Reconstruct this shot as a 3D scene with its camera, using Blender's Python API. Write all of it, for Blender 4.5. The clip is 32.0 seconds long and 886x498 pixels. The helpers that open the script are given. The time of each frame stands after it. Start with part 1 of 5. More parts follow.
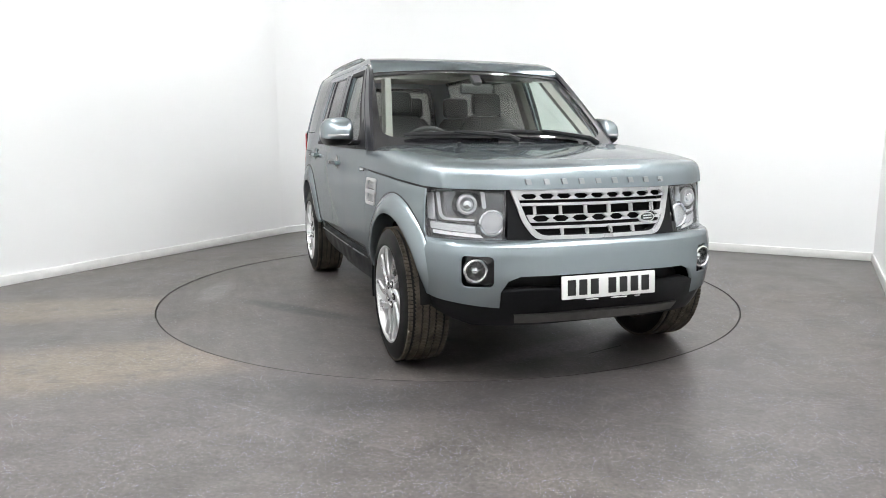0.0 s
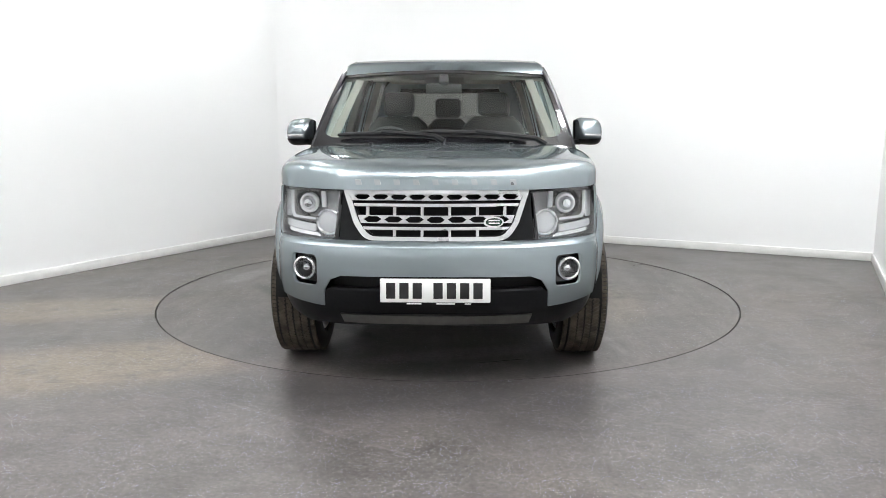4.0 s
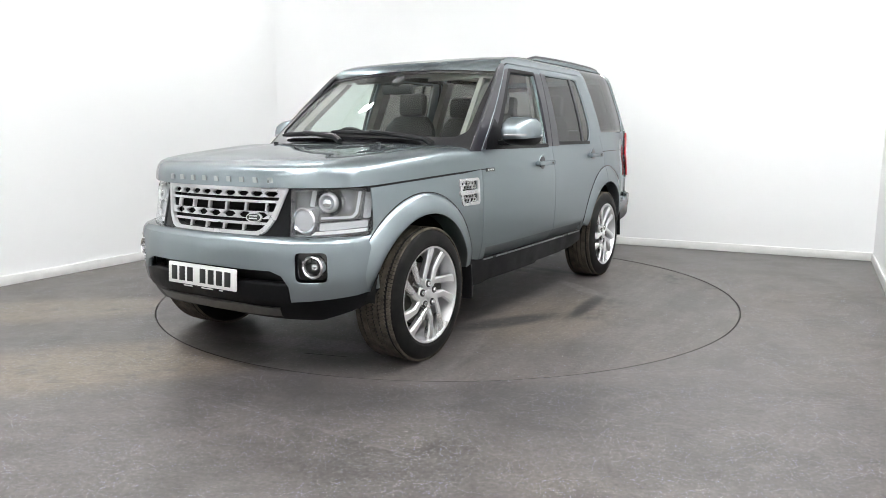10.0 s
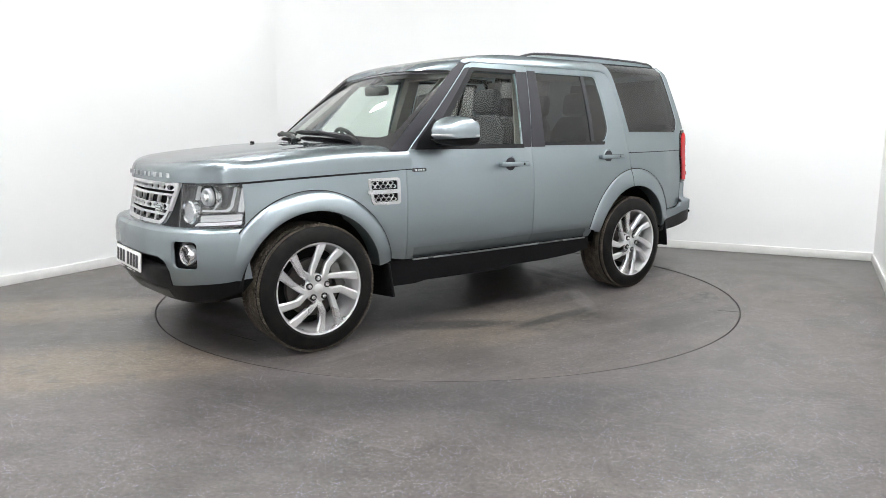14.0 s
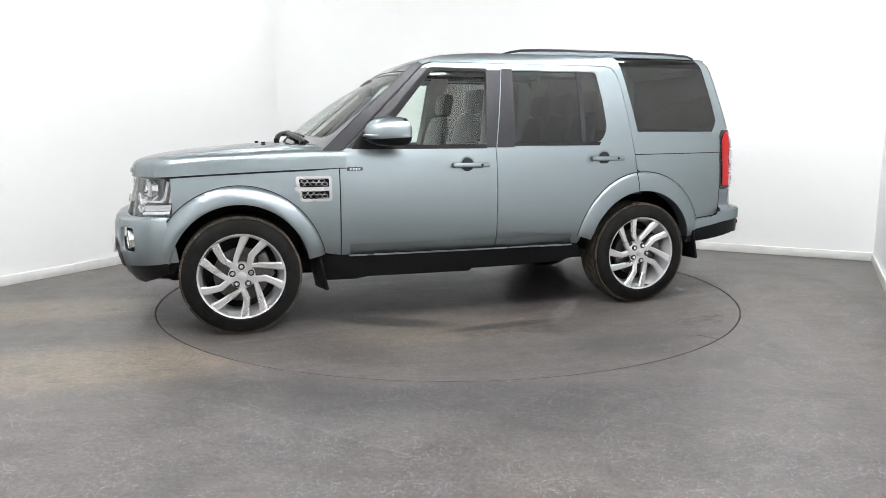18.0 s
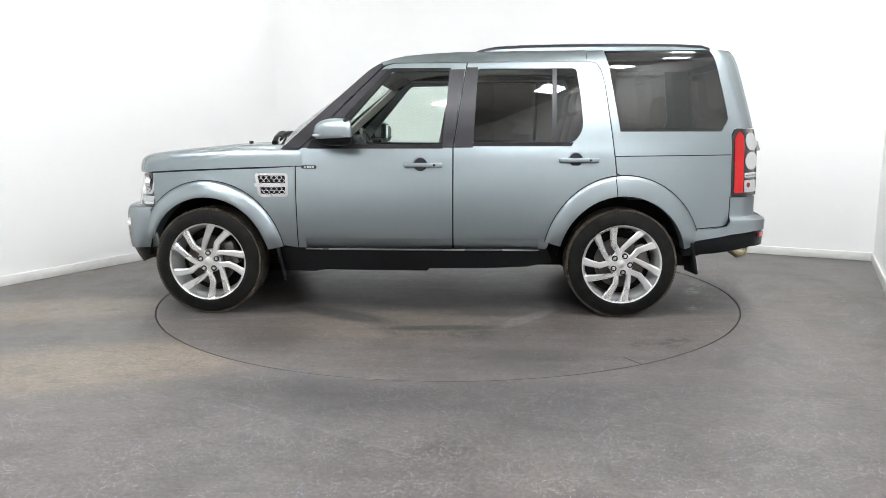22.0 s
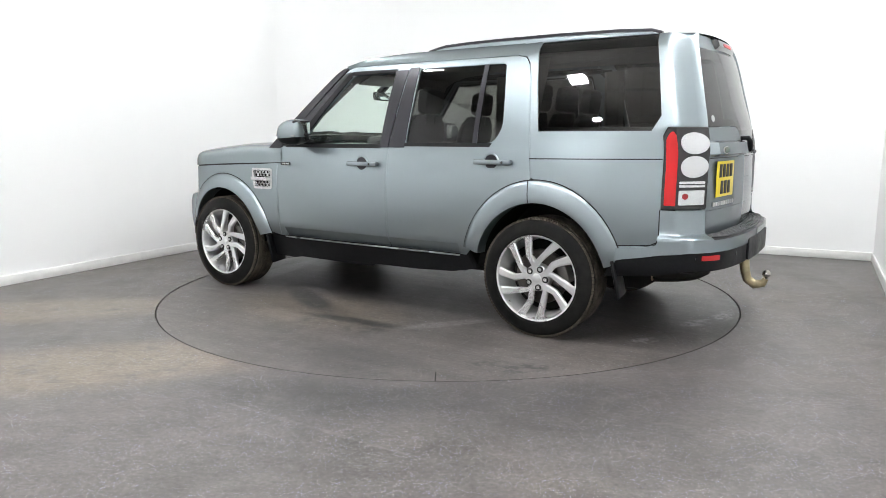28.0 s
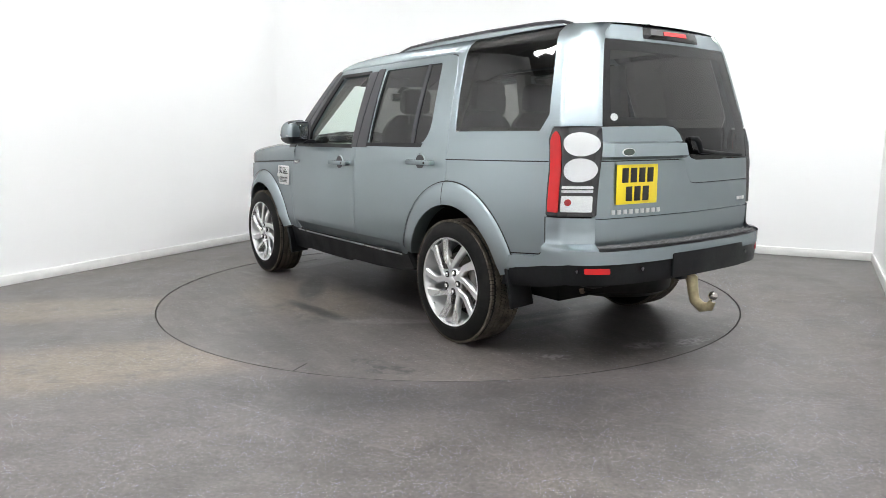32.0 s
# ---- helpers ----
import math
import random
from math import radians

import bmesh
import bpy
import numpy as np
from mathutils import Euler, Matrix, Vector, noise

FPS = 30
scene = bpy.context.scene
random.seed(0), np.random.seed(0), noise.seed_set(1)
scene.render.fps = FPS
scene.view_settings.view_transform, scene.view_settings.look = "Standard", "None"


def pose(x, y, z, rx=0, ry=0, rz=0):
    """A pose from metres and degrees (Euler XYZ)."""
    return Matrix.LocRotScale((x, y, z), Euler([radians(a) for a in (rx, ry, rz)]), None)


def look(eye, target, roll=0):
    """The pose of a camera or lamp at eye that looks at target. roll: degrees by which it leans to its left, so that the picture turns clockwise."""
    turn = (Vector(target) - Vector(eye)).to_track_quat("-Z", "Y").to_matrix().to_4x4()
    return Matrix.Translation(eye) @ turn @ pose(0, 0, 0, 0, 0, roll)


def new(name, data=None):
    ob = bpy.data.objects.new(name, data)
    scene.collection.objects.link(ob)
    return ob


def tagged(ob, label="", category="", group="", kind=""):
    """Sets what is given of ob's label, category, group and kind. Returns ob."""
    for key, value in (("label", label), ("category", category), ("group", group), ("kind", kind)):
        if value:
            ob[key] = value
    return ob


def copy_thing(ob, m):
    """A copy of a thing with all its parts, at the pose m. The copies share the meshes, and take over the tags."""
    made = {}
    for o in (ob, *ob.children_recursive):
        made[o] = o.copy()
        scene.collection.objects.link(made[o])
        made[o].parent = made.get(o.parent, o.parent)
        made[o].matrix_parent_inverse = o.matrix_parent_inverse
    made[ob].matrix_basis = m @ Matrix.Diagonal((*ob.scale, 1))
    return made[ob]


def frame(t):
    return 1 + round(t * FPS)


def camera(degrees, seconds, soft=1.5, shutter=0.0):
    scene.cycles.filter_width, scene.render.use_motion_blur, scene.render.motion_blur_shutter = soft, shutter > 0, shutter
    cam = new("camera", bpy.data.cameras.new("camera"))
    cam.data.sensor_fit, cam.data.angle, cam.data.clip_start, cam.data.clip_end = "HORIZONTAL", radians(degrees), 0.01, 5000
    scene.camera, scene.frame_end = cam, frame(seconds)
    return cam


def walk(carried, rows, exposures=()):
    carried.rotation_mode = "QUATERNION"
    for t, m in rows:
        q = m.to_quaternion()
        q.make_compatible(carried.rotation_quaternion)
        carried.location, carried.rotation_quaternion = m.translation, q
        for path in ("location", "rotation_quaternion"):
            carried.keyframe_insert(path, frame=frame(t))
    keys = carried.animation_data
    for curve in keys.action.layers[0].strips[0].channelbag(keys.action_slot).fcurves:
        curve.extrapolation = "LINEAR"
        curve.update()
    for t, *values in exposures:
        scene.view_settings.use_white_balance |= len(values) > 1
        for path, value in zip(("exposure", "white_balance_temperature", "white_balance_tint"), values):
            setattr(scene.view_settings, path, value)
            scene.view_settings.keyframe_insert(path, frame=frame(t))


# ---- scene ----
from mathutils.geometry import delaunay_2d_cdt

# The camera stands still; the car turns before it on a turntable whose axis is the world's origin.
cam = camera(63.88, 32.0, soft=0.55)
EYE = Vector((0.0, -5.754, 1.257))
STILL = look(EYE, EYE + Vector((-0.00585, 0.98729, -0.15885)), -0.096)
walk(cam, [(0, STILL), (32, STILL)], exposures=[(0, 0.0, 6500, 10)])

# ---- light: a closed white studio under ceiling panels ----
world = bpy.data.worlds.new("world")
scene.world = world
world.use_nodes = True
world.node_tree.nodes["Background"].inputs[0].default_value = (0.8, 0.85, 0.9, 1)
world.node_tree.nodes["Background"].inputs[1].default_value = 0.02
PANEL_POWER = 218.0

# ---- materials ----


def principled(name, color, rough=0.5, metal=0.0, coat=0.0, **extra):
    m = bpy.data.materials.new(name)
    m.use_nodes = True
    b = m.node_tree.nodes["Principled BSDF"]
    b.inputs["Base Color"].default_value = (*color, 1)
    b.inputs["Roughness"].default_value = rough
    b.inputs["Metallic"].default_value = metal
    b.inputs["Coat Weight"].default_value = coat
    b.inputs["Coat Roughness"].default_value = 0.04
    for key, value in extra.items():
        b.inputs[key.replace("_", " ")].default_value = value
    return m


def add(m, kind, **values):
    n = m.node_tree.nodes.new(kind)
    for key, value in values.items():
        n.inputs[key.replace("_", " ")].default_value = value
    return n


def ramp(m, source, stops):
    r = m.node_tree.nodes.new("ShaderNodeValToRGB")
    e = r.color_ramp.elements
    while len(e) < len(stops):
        e.new(0.5)
    for slot, (at, col) in zip(e, stops):
        slot.position = at
        slot.color = (*col, 1) if len(col) == 3 else col
    m.node_tree.links.new(source, r.inputs[0])
    return r.outputs[0]


def coords(m, which="Object", scale=(1, 1, 1)):
    c = m.node_tree.nodes.new("ShaderNodeTexCoord")
    v = m.node_tree.nodes.new("ShaderNodeMapping")
    v.inputs["Scale"].default_value = scale
    m.node_tree.links.new(c.outputs[which], v.inputs["Vector"])
    return v.outputs[0]


def noise_tex(m, vec, scale, detail=4.0, rough=0.55):
    n = add(m, "ShaderNodeTexNoise", Scale=scale, Detail=detail, Roughness=rough)
    m.node_tree.links.new(vec, n.inputs["Vector"])
    return n.outputs["Fac"]


def mix(m, fac, a, b, kind="MIX"):
    n = m.node_tree.nodes.new("ShaderNodeMix")
    n.data_type, n.blend_type = "RGBA", kind
    for slot, value in ((0, fac), (6, a), (7, b)):
        if isinstance(value, bpy.types.NodeSocket):
            m.node_tree.links.new(value, n.inputs[slot])
        else:
            n.inputs[slot].default_value = value if slot == 0 else (*value, 1)
    return n.outputs[2]


def bump(m, height, strength, distance):
    n = add(m, "ShaderNodeBump", Strength=strength, Distance=distance)
    m.node_tree.links.new(height, n.inputs["Height"])
    m.node_tree.links.new(n.outputs[0], m.node_tree.nodes["Principled BSDF"].inputs["Normal"])


def feed(m, socket, name):
    m.node_tree.links.new(socket, m.node_tree.nodes["Principled BSDF"].inputs[name])


def grainy(name, color, rough, amount, scale, bumps=0.0, metal=0.0, coat=0.0):
    m = principled(name, color, rough, metal, coat)
    v = coords(m)
    dark = [c * (1 - amount) for c in color]
    light = [min(1, c * (1 + amount)) for c in color]
    f = noise_tex(m, v, scale)
    feed(m, ramp(m, f, [(0.3, dark), (0.7, light)]), "Base Color")
    g = noise_tex(m, v, scale * 0.13, 3)
    feed(m, ramp(m, g, [(0.3, (rough * 0.8,) * 3), (0.7, (min(1, rough * 1.2),) * 3)]), "Roughness")
    if bumps:
        bump(m, noise_tex(m, v, scale * 6, 2), bumps, 0.002)
    return m


def paint_material():
    """Metallic paint: flakes that gloss most face-on, a dark pigment below, a sharp clear coat above."""
    m = bpy.data.materials.new("metallic grey paint")
    m.use_nodes = True
    t = m.node_tree
    t.nodes.remove(t.nodes["Principled BSDF"])
    v = coords(m)
    base = ramp(m, noise_tex(m, v, 0.8, 0), [(0.0, (0.335, 0.39, 0.415)), (1.0, (0.36, 0.418, 0.442))])
    base = mix(m, 0.3, base, ramp(m, noise_tex(m, v, 900, 1), [(0.3, (0.82,) * 3), (0.7, (1.18,) * 3)]), "MULTIPLY")
    flake = t.nodes.new("ShaderNodeBsdfAnisotropic")
    flake.distribution = "BECKMANN"
    flake.inputs["Roughness"].default_value = 0.36
    haze = t.nodes.new("ShaderNodeBsdfDiffuse")
    coat = t.nodes.new("ShaderNodeBsdfAnisotropic")
    coat.inputs["Roughness"].default_value = 0.03
    face = t.nodes.new("ShaderNodeLayerWeight")
    face.inputs[0].default_value = 0.5
    power, edge = t.nodes.new("ShaderNodeMath"), t.nodes.new("ShaderNodeMath")
    power.operation, power.inputs[1].default_value = "POWER", 5.0
    edge.operation, edge.inputs[1].default_value, edge.inputs[2].default_value = "MULTIPLY_ADD", 0.9, 0.04
    t.links.new(face.outputs["Facing"], power.inputs[0])
    t.links.new(power.outputs[0], edge.inputs[0])
    under, over = t.nodes.new("ShaderNodeMixShader"), t.nodes.new("ShaderNodeMixShader")
    haze.inputs["Color"].default_value = (0.085, 0.1, 0.108, 1)
    flop = t.nodes.new("ShaderNodeMath")
    flop.operation, flop.inputs[1].default_value, flop.inputs[2].default_value = "MULTIPLY_ADD", 0.85, 0.03
    t.links.new(face.outputs["Facing"], flop.inputs[0])
    t.links.new(flop.outputs[0], under.inputs[0])
    for a, b in ((base, flake.inputs["Color"]), (flake.outputs[0], under.inputs[1]), (haze.outputs[0], under.inputs[2]),
                 (edge.outputs[0], over.inputs[0]), (under.outputs[0], over.inputs[1]), (coat.outputs[0], over.inputs[2]), (over.outputs[0], t.nodes["Material Output"].inputs[0])):
        t.links.new(a, b)
    return m


def glass_material(name, tint, gloss=0.03):
    """A thin pane: tinted see-through, with a sharp reflection that grows at a slant."""
    m = bpy.data.materials.new(name)
    m.use_nodes = True
    t = m.node_tree
    t.nodes.remove(t.nodes["Principled BSDF"])
    clear = t.nodes.new("ShaderNodeBsdfTransparent")
    clear.inputs[0].default_value = (*tint, 1)
    shine = t.nodes.new("ShaderNodeBsdfGlossy")
    shine.inputs["Roughness"].default_value = gloss
    face = t.nodes.new("ShaderNodeLayerWeight")
    face.inputs[0].default_value = 0.5
    power = t.nodes.new("ShaderNodeMath")
    power.operation, power.inputs[1].default_value = "POWER", 5.0
    fres = t.nodes.new("ShaderNodeMath")
    fres.operation, fres.inputs[1].default_value, fres.inputs[2].default_value = "MULTIPLY_ADD", 0.94, 0.055
    t.links.new(face.outputs["Facing"], power.inputs[0])
    t.links.new(power.outputs[0], fres.inputs[0])
    m2 = t.nodes.new("ShaderNodeMixShader")
    t.links.new(fres.outputs[0], m2.inputs[0])
    t.links.new(clear.outputs[0], m2.inputs[1])
    t.links.new(shine.outputs[0], m2.inputs[2])
    t.links.new(m2.outputs[0], t.nodes["Material Output"].inputs[0])
    return m


def wall_material():
    m = principled("white emulsion wall", (0.88, 0.885, 0.88), 0.6)
    v = coords(m)
    f = noise_tex(m, v, 0.7, 3)
    feed(m, ramp(m, f, [(0.3, (0.875, 0.88, 0.877)), (0.7, (0.895, 0.9, 0.897))]), "Base Color")
    bump(m, noise_tex(m, v, 260, 3), 0.08, 0.001)
    return m


def floor_material(name, worn, marks=(), tone=1.0):
    """Grey-brown safety vinyl: fine pale and dark fleck, scuffs and dull patches."""
    m = principled(name, (0.1, 0.095, 0.09), 0.5)
    v = coords(m)
    big = noise_tex(m, v, 0.55, 5, 0.6)
    base = ramp(m, big, [(0.3, [c * tone for c in (0.095, 0.085, 0.08)]), (0.5, [c * tone for c in (0.112, 0.1, 0.094)]), (0.72, [c * tone for c in (0.134, 0.117, 0.105)])])
    stain = ramp(m, noise_tex(m, v, 2.4, 6, 0.65), [(0.38, (0.5,) * 3), (0.52, (1,) * 3)])
    base = mix(m, 0.55, base, stain, "MULTIPLY")
    streak_v = coords(m, "Object", (0.6, 7, 1))
    streak = ramp(m, noise_tex(m, streak_v, 1.4, 5), [(0.35, (0.6,) * 3), (0.65, (1.1,) * 3)])
    base = mix(m, 0.5 * worn, base, streak, "MULTIPLY")
    for x, y, rx, ry, turn, tint, amount in marks:
        g = m.node_tree.nodes.new("ShaderNodeTexCoord")
        place = m.node_tree.nodes.new("ShaderNodeMapping")
        place.vector_type = "TEXTURE"
        place.inputs["Location"].default_value = (x, y, 0)
        place.inputs["Rotation"].default_value = (0, 0, radians(turn))
        place.inputs["Scale"].default_value = (rx, ry, 1)
        ball = m.node_tree.nodes.new("ShaderNodeTexGradient")
        ball.gradient_type = "SPHERICAL"
        m.node_tree.links.new(g.outputs["Object"], place.inputs["Vector"])
        m.node_tree.links.new(place.outputs[0], ball.inputs["Vector"])
        rough = ramp(m, noise_tex(m, v, (5 if rx > 0.3 else 3) / max(0.1, min(rx, 1)), 5, 0.7), [(0.3, (0.1,) * 3), (0.48, (1,) * 3)] if rx > 0.3 else [(0.46, (0,) * 3), (0.54, (1,) * 3)])
        soft = ramp(m, ball.outputs["Fac"], [(0.0, (0,) * 3), (0.45, (amount,) * 3)])
        base = mix(m, mix(m, 1.0, rough, soft, "MULTIPLY"), base, tint)
    fleck = add(m, "ShaderNodeTexVoronoi", Scale=122.0)
    m.node_tree.links.new(v, fleck.inputs["Vector"])
    dots = ramp(m, fleck.outputs["Distance"], [(0.16, (1,) * 3), (0.3, (0,) * 3)])
    pick = ramp(m, fleck.outputs["Color"], [(0.42 + 0.3 * worn * worn, (0,) * 3), (0.5 + 0.3 * worn * worn, (1,) * 3)])
    lit = mix(m, 1.0, mix(m, 1.0, dots, pick, "MULTIPLY"), ramp(m, noise_tex(m, v, 3.5, 4), [(0.35, (0.15,) * 3), (0.6, (1,) * 3)]), "MULTIPLY")
    tint = ramp(m, noise_tex(m, v, 60, 0), [(0.42, (0.66, 0.64, 0.61)), (0.58, (0.5, 0.53, 0.86))])
    base = mix(m, lit, base, tint)
    fine = ramp(m, noise_tex(m, v, 48, 5, 0.75), [(0.3, (0.5,) * 3), (0.7, (1.38,) * 3)])
    base = mix(m, 1.0, base, fine, "MULTIPLY")
    cloud = ramp(m, noise_tex(m, v, 9, 5, 0.65), [(0.3, (0.76,) * 3), (0.7, (1.1,) * 3)])
    base = mix(m, 1.0, base, cloud, "MULTIPLY")
    feed(m, base, "Base Color")
    feed(m, ramp(m, big, [(0.3, (0.36,) * 3), (0.7, (0.52,) * 3)]), "Roughness")
    bump(m, noise_tex(m, v, 190, 3), 0.35, 0.0012)
    return m


def tyre_material():
    m = principled("tyre rubber", (0.015, 0.0145, 0.014), 0.6)
    v = coords(m)
    f = noise_tex(m, v, 14, 5)
    feed(m, ramp(m, f, [(0.35, (0.006, 0.006, 0.006)), (0.8, (0.014, 0.013, 0.012))]), "Base Color")
    bump(m, noise_tex(m, v, 300, 2), 0.15, 0.001)
    return m


def lamp_lens_material():
    m = principled("clear lamp lens with ribs", (0.75, 0.77, 0.78), 0.15, 0.35)
    v = coords(m)
    w = add(m, "ShaderNodeTexVoronoi", Scale=170.0)
    m.node_tree.links.new(v, w.inputs["Vector"])
    feed(m, ramp(m, w.outputs["Distance"], [(0.1, (0.76,) * 3), (0.6, (0.54, 0.55, 0.56))]), "Base Color")
    bump(m, w.outputs["Distance"], 0.15, 0.003)
    return m


M_PAINT = paint_material()
M_WALL = wall_material()
M_SKIRT = grainy("white skirting gloss", (0.8, 0.8, 0.78), 0.35, 0.04, 9)
TAN, OILY, PALE = (0.19, 0.158, 0.122), (0.032, 0.031, 0.031), (0.3, 0.29, 0.28)
M_FLOOR = floor_material("grey safety vinyl", 0.5, ((-3.0, -0.75, 1.5, 0.42, 12, TAN, 0.9), (-2.0, -2.0, 1.5, 0.5, 18, TAN, 0.9), (-0.75, -2.45, 0.9, 0.3, -12, OILY, 0.4), (0.25, -2.45, 1.1, 0.22, 4, OILY, 0.4), (0.9, -2.6, 1.1, 0.4, 15, OILY, 0.25), (-0.63, -2.8, 0.95, 0.014, -31.7, PALE, 0.14), (-3.005, -0.38, 0.16, 0.016, 54, OILY, 0.95)))
SMEARS = []
_rng = random.Random(5)
for _k in range(9):
    _a, _r = 2 * math.pi * _k / 9 + _rng.uniform(-0.25, 0.25), _rng.uniform(1.1, 2.0)
    SMEARS.append((_r * math.cos(_a), _r * math.sin(_a), _rng.uniform(0.35, 0.75), _rng.uniform(0.06, 0.14), math.degrees(_a) + 90 + _rng.uniform(-25, 25), OILY if _k % 3 else PALE, 0.9 if _k % 3 else 0.35))
M_TABLE = floor_material("worn grey vinyl on the turntable", 1.0, ((0.16, 1.32, 0.24, 0.13, 0, OILY, 0.95), (-0.19, 1.32, 0.22, 0.13, 10, OILY, 0.95), (-1.45, 1.48, 0.2, 0.09, 45, OILY, 1.0), (-1.26, 1.51, 0.16, 0.06, 40, OILY, 0.8), (1.36, 1.0, 0.65, 0.05, 11.7, PALE, 0.15), (-1.83, 0.6, 0.15, 0.07, 60, PALE, 0.7),
                                                                          (-2.12, -0.3, 0.18, 0.08, 90, PALE, 0.7), (-2.0, 0.0, 0.18, 0.08, 70, PALE, 0.7), (0.4, 1.1, 0.9, 0.5, 0, TAN, 0.45), (1.2, -1.1, 0.8, 0.6, 0, OILY, 0.3), (-0.6, 1.75, 0.5, 0.2, 0, OILY, 0.35), *SMEARS), 1.03)
M_GAP = principled("dark joint", (0.012, 0.012, 0.012), 0.8)
M_JOINT = grainy("dirt-filled joint", (0.04, 0.037, 0.035), 0.8, 0.3, 9)
# Hall surfaces set paler than the dark roof, to bounce light inside.
M_CEIL = grainy("roof sheeting paled for bounce", (0.42, 0.41, 0.39), 0.8, 0.2, 3)
M_STEEL = grainy("galvanised duct", (0.45, 0.46, 0.47), 0.4, 0.1, 12, metal=0.8)
M_BLACK = grainy("black textured plastic", (0.005, 0.0053, 0.0062), 0.42, 0.25, 60, 0.1)
M_GLOSSBLACK = principled("gloss black trim", (0.012, 0.012, 0.014), 0.12, 0.0, 0.5)
M_PILLAR = principled("satin black pillar film", (0.016, 0.0155, 0.021), 0.3)
M_DARK = principled("dark underbody", (0.012, 0.012, 0.012), 0.85)
M_RUBBER = principled("rubber seal", (0.014, 0.014, 0.015), 0.6)
M_TYRE = tyre_material()
M_TREAD = grainy("dusty tread rubber", (0.068, 0.058, 0.046), 0.85, 0.45, 18, 0.2)
M_RIM = grainy("silver alloy", (0.76, 0.76, 0.765), 0.3, 0.03, 10, metal=0.85, coat=0.4)
# Less metallic copy of the alloy, kept pale so the barrel looks lit.
M_RIMIN = grainy("pale alloy barrel", (0.72, 0.72, 0.72), 0.4, 0.05, 10, metal=0.4)
M_CHROME = principled("bright chrome", (0.88, 0.88, 0.88), 0.16, 0.85)
M_SILVER = grainy("satin silver plastic", (0.6, 0.61, 0.61), 0.28, 0.05, 30, metal=0.75)
for _m, _level in ((M_BLACK, 0.2), (M_PILLAR, 0.45), (M_RUBBER, 0.2), (M_TYRE, 0.14), (M_DARK, 0.1), (M_TREAD, 0.2)):
    _m.node_tree.nodes["Principled BSDF"].inputs["Specular IOR Level"].default_value = _level
M_LETTER = grainy("bright metallic paint", (0.38, 0.4, 0.41), 0.3, 0.05, 30, metal=0.7)
M_GRILLE = grainy("titanium silver plastic", (0.55, 0.555, 0.56), 0.3, 0.05, 30, metal=0.75)
M_RIBS = grainy("scuffed grey step plastic", (0.06, 0.06, 0.06), 0.5, 0.2, 40)
M_SKID = grainy("grey metallic skid", (0.13, 0.127, 0.12), 0.45, 0.1, 30, metal=0.7)
M_DISC = grainy("brake disc iron", (0.1, 0.092, 0.085), 0.4, 0.2, 40, metal=0.9)
M_RUST = grainy("rusty weathered steel", (0.2, 0.15, 0.1), 0.65, 0.4, 25, 0.4, metal=0.4)
M_BRASS = grainy("worn yellowish steel", (0.42, 0.36, 0.22), 0.4, 0.25, 20, 0.2, metal=0.7)
M_BALL = principled("bare steel ball", (0.5, 0.48, 0.44), 0.25, 1.0)
M_PLATEW = principled("white number plate", (0.8, 0.8, 0.78), 0.3)
M_PLATEY = principled("yellow number plate", (0.8, 0.62, 0.02), 0.3)
M_INK = principled("black print", (0.01, 0.01, 0.01), 0.5)
M_LENS = lamp_lens_material()
M_RED = principled("red lamp plastic", (0.5, 0.003, 0.006), 0.35, 0.0, 0.15)
M_REDDIM = principled("dark red lamp plastic", (0.25, 0.01, 0.012), 0.15, 0.0, 0.6)
M_BULB = principled("lamp reflector bowl", (0.85, 0.85, 0.86), 0.12, 1.0)
M_HOUSING = principled("grey lamp housing", (0.17, 0.172, 0.176), 0.22, 0.6)
M_DRL = principled("clear light guide", (0.6, 0.61, 0.62), 0.2)
M_GLASS = glass_material("clear greenish glass", (0.85, 0.92, 0.88))
M_PRIVACY = glass_material("dark privacy glass", (0.155, 0.15, 0.142))
M_COVER = glass_material("clear lamp cover", (0.93, 0.94, 0.95))
M_MIRROR = principled("mirror glass", (0.85, 0.87, 0.88), 0.02, 1.0)
M_SEAT = grainy("dark grey leather", (0.018, 0.018, 0.0185), 0.5, 0.1, 20)
M_DASH = grainy("charcoal dashboard plastic", (0.03, 0.03, 0.031), 0.5, 0.1, 30)
M_CREAM = grainy("pale headlining cloth", (0.26, 0.25, 0.23), 0.85, 0.04, 20)
M_BADGE = principled("dark green badge enamel", (0.012, 0.035, 0.022), 0.25, 0.0, 0.6)
M_LED = bpy.data.materials.new("ceiling panel diffuser")
M_LED.use_nodes = True
_b = M_LED.node_tree.nodes["Principled BSDF"]
_b.inputs["Emission Color"].default_value = (0.97, 0.985, 1.0, 1)
_b.inputs["Emission Strength"].default_value = PANEL_POWER


# ---- geometry tools ----


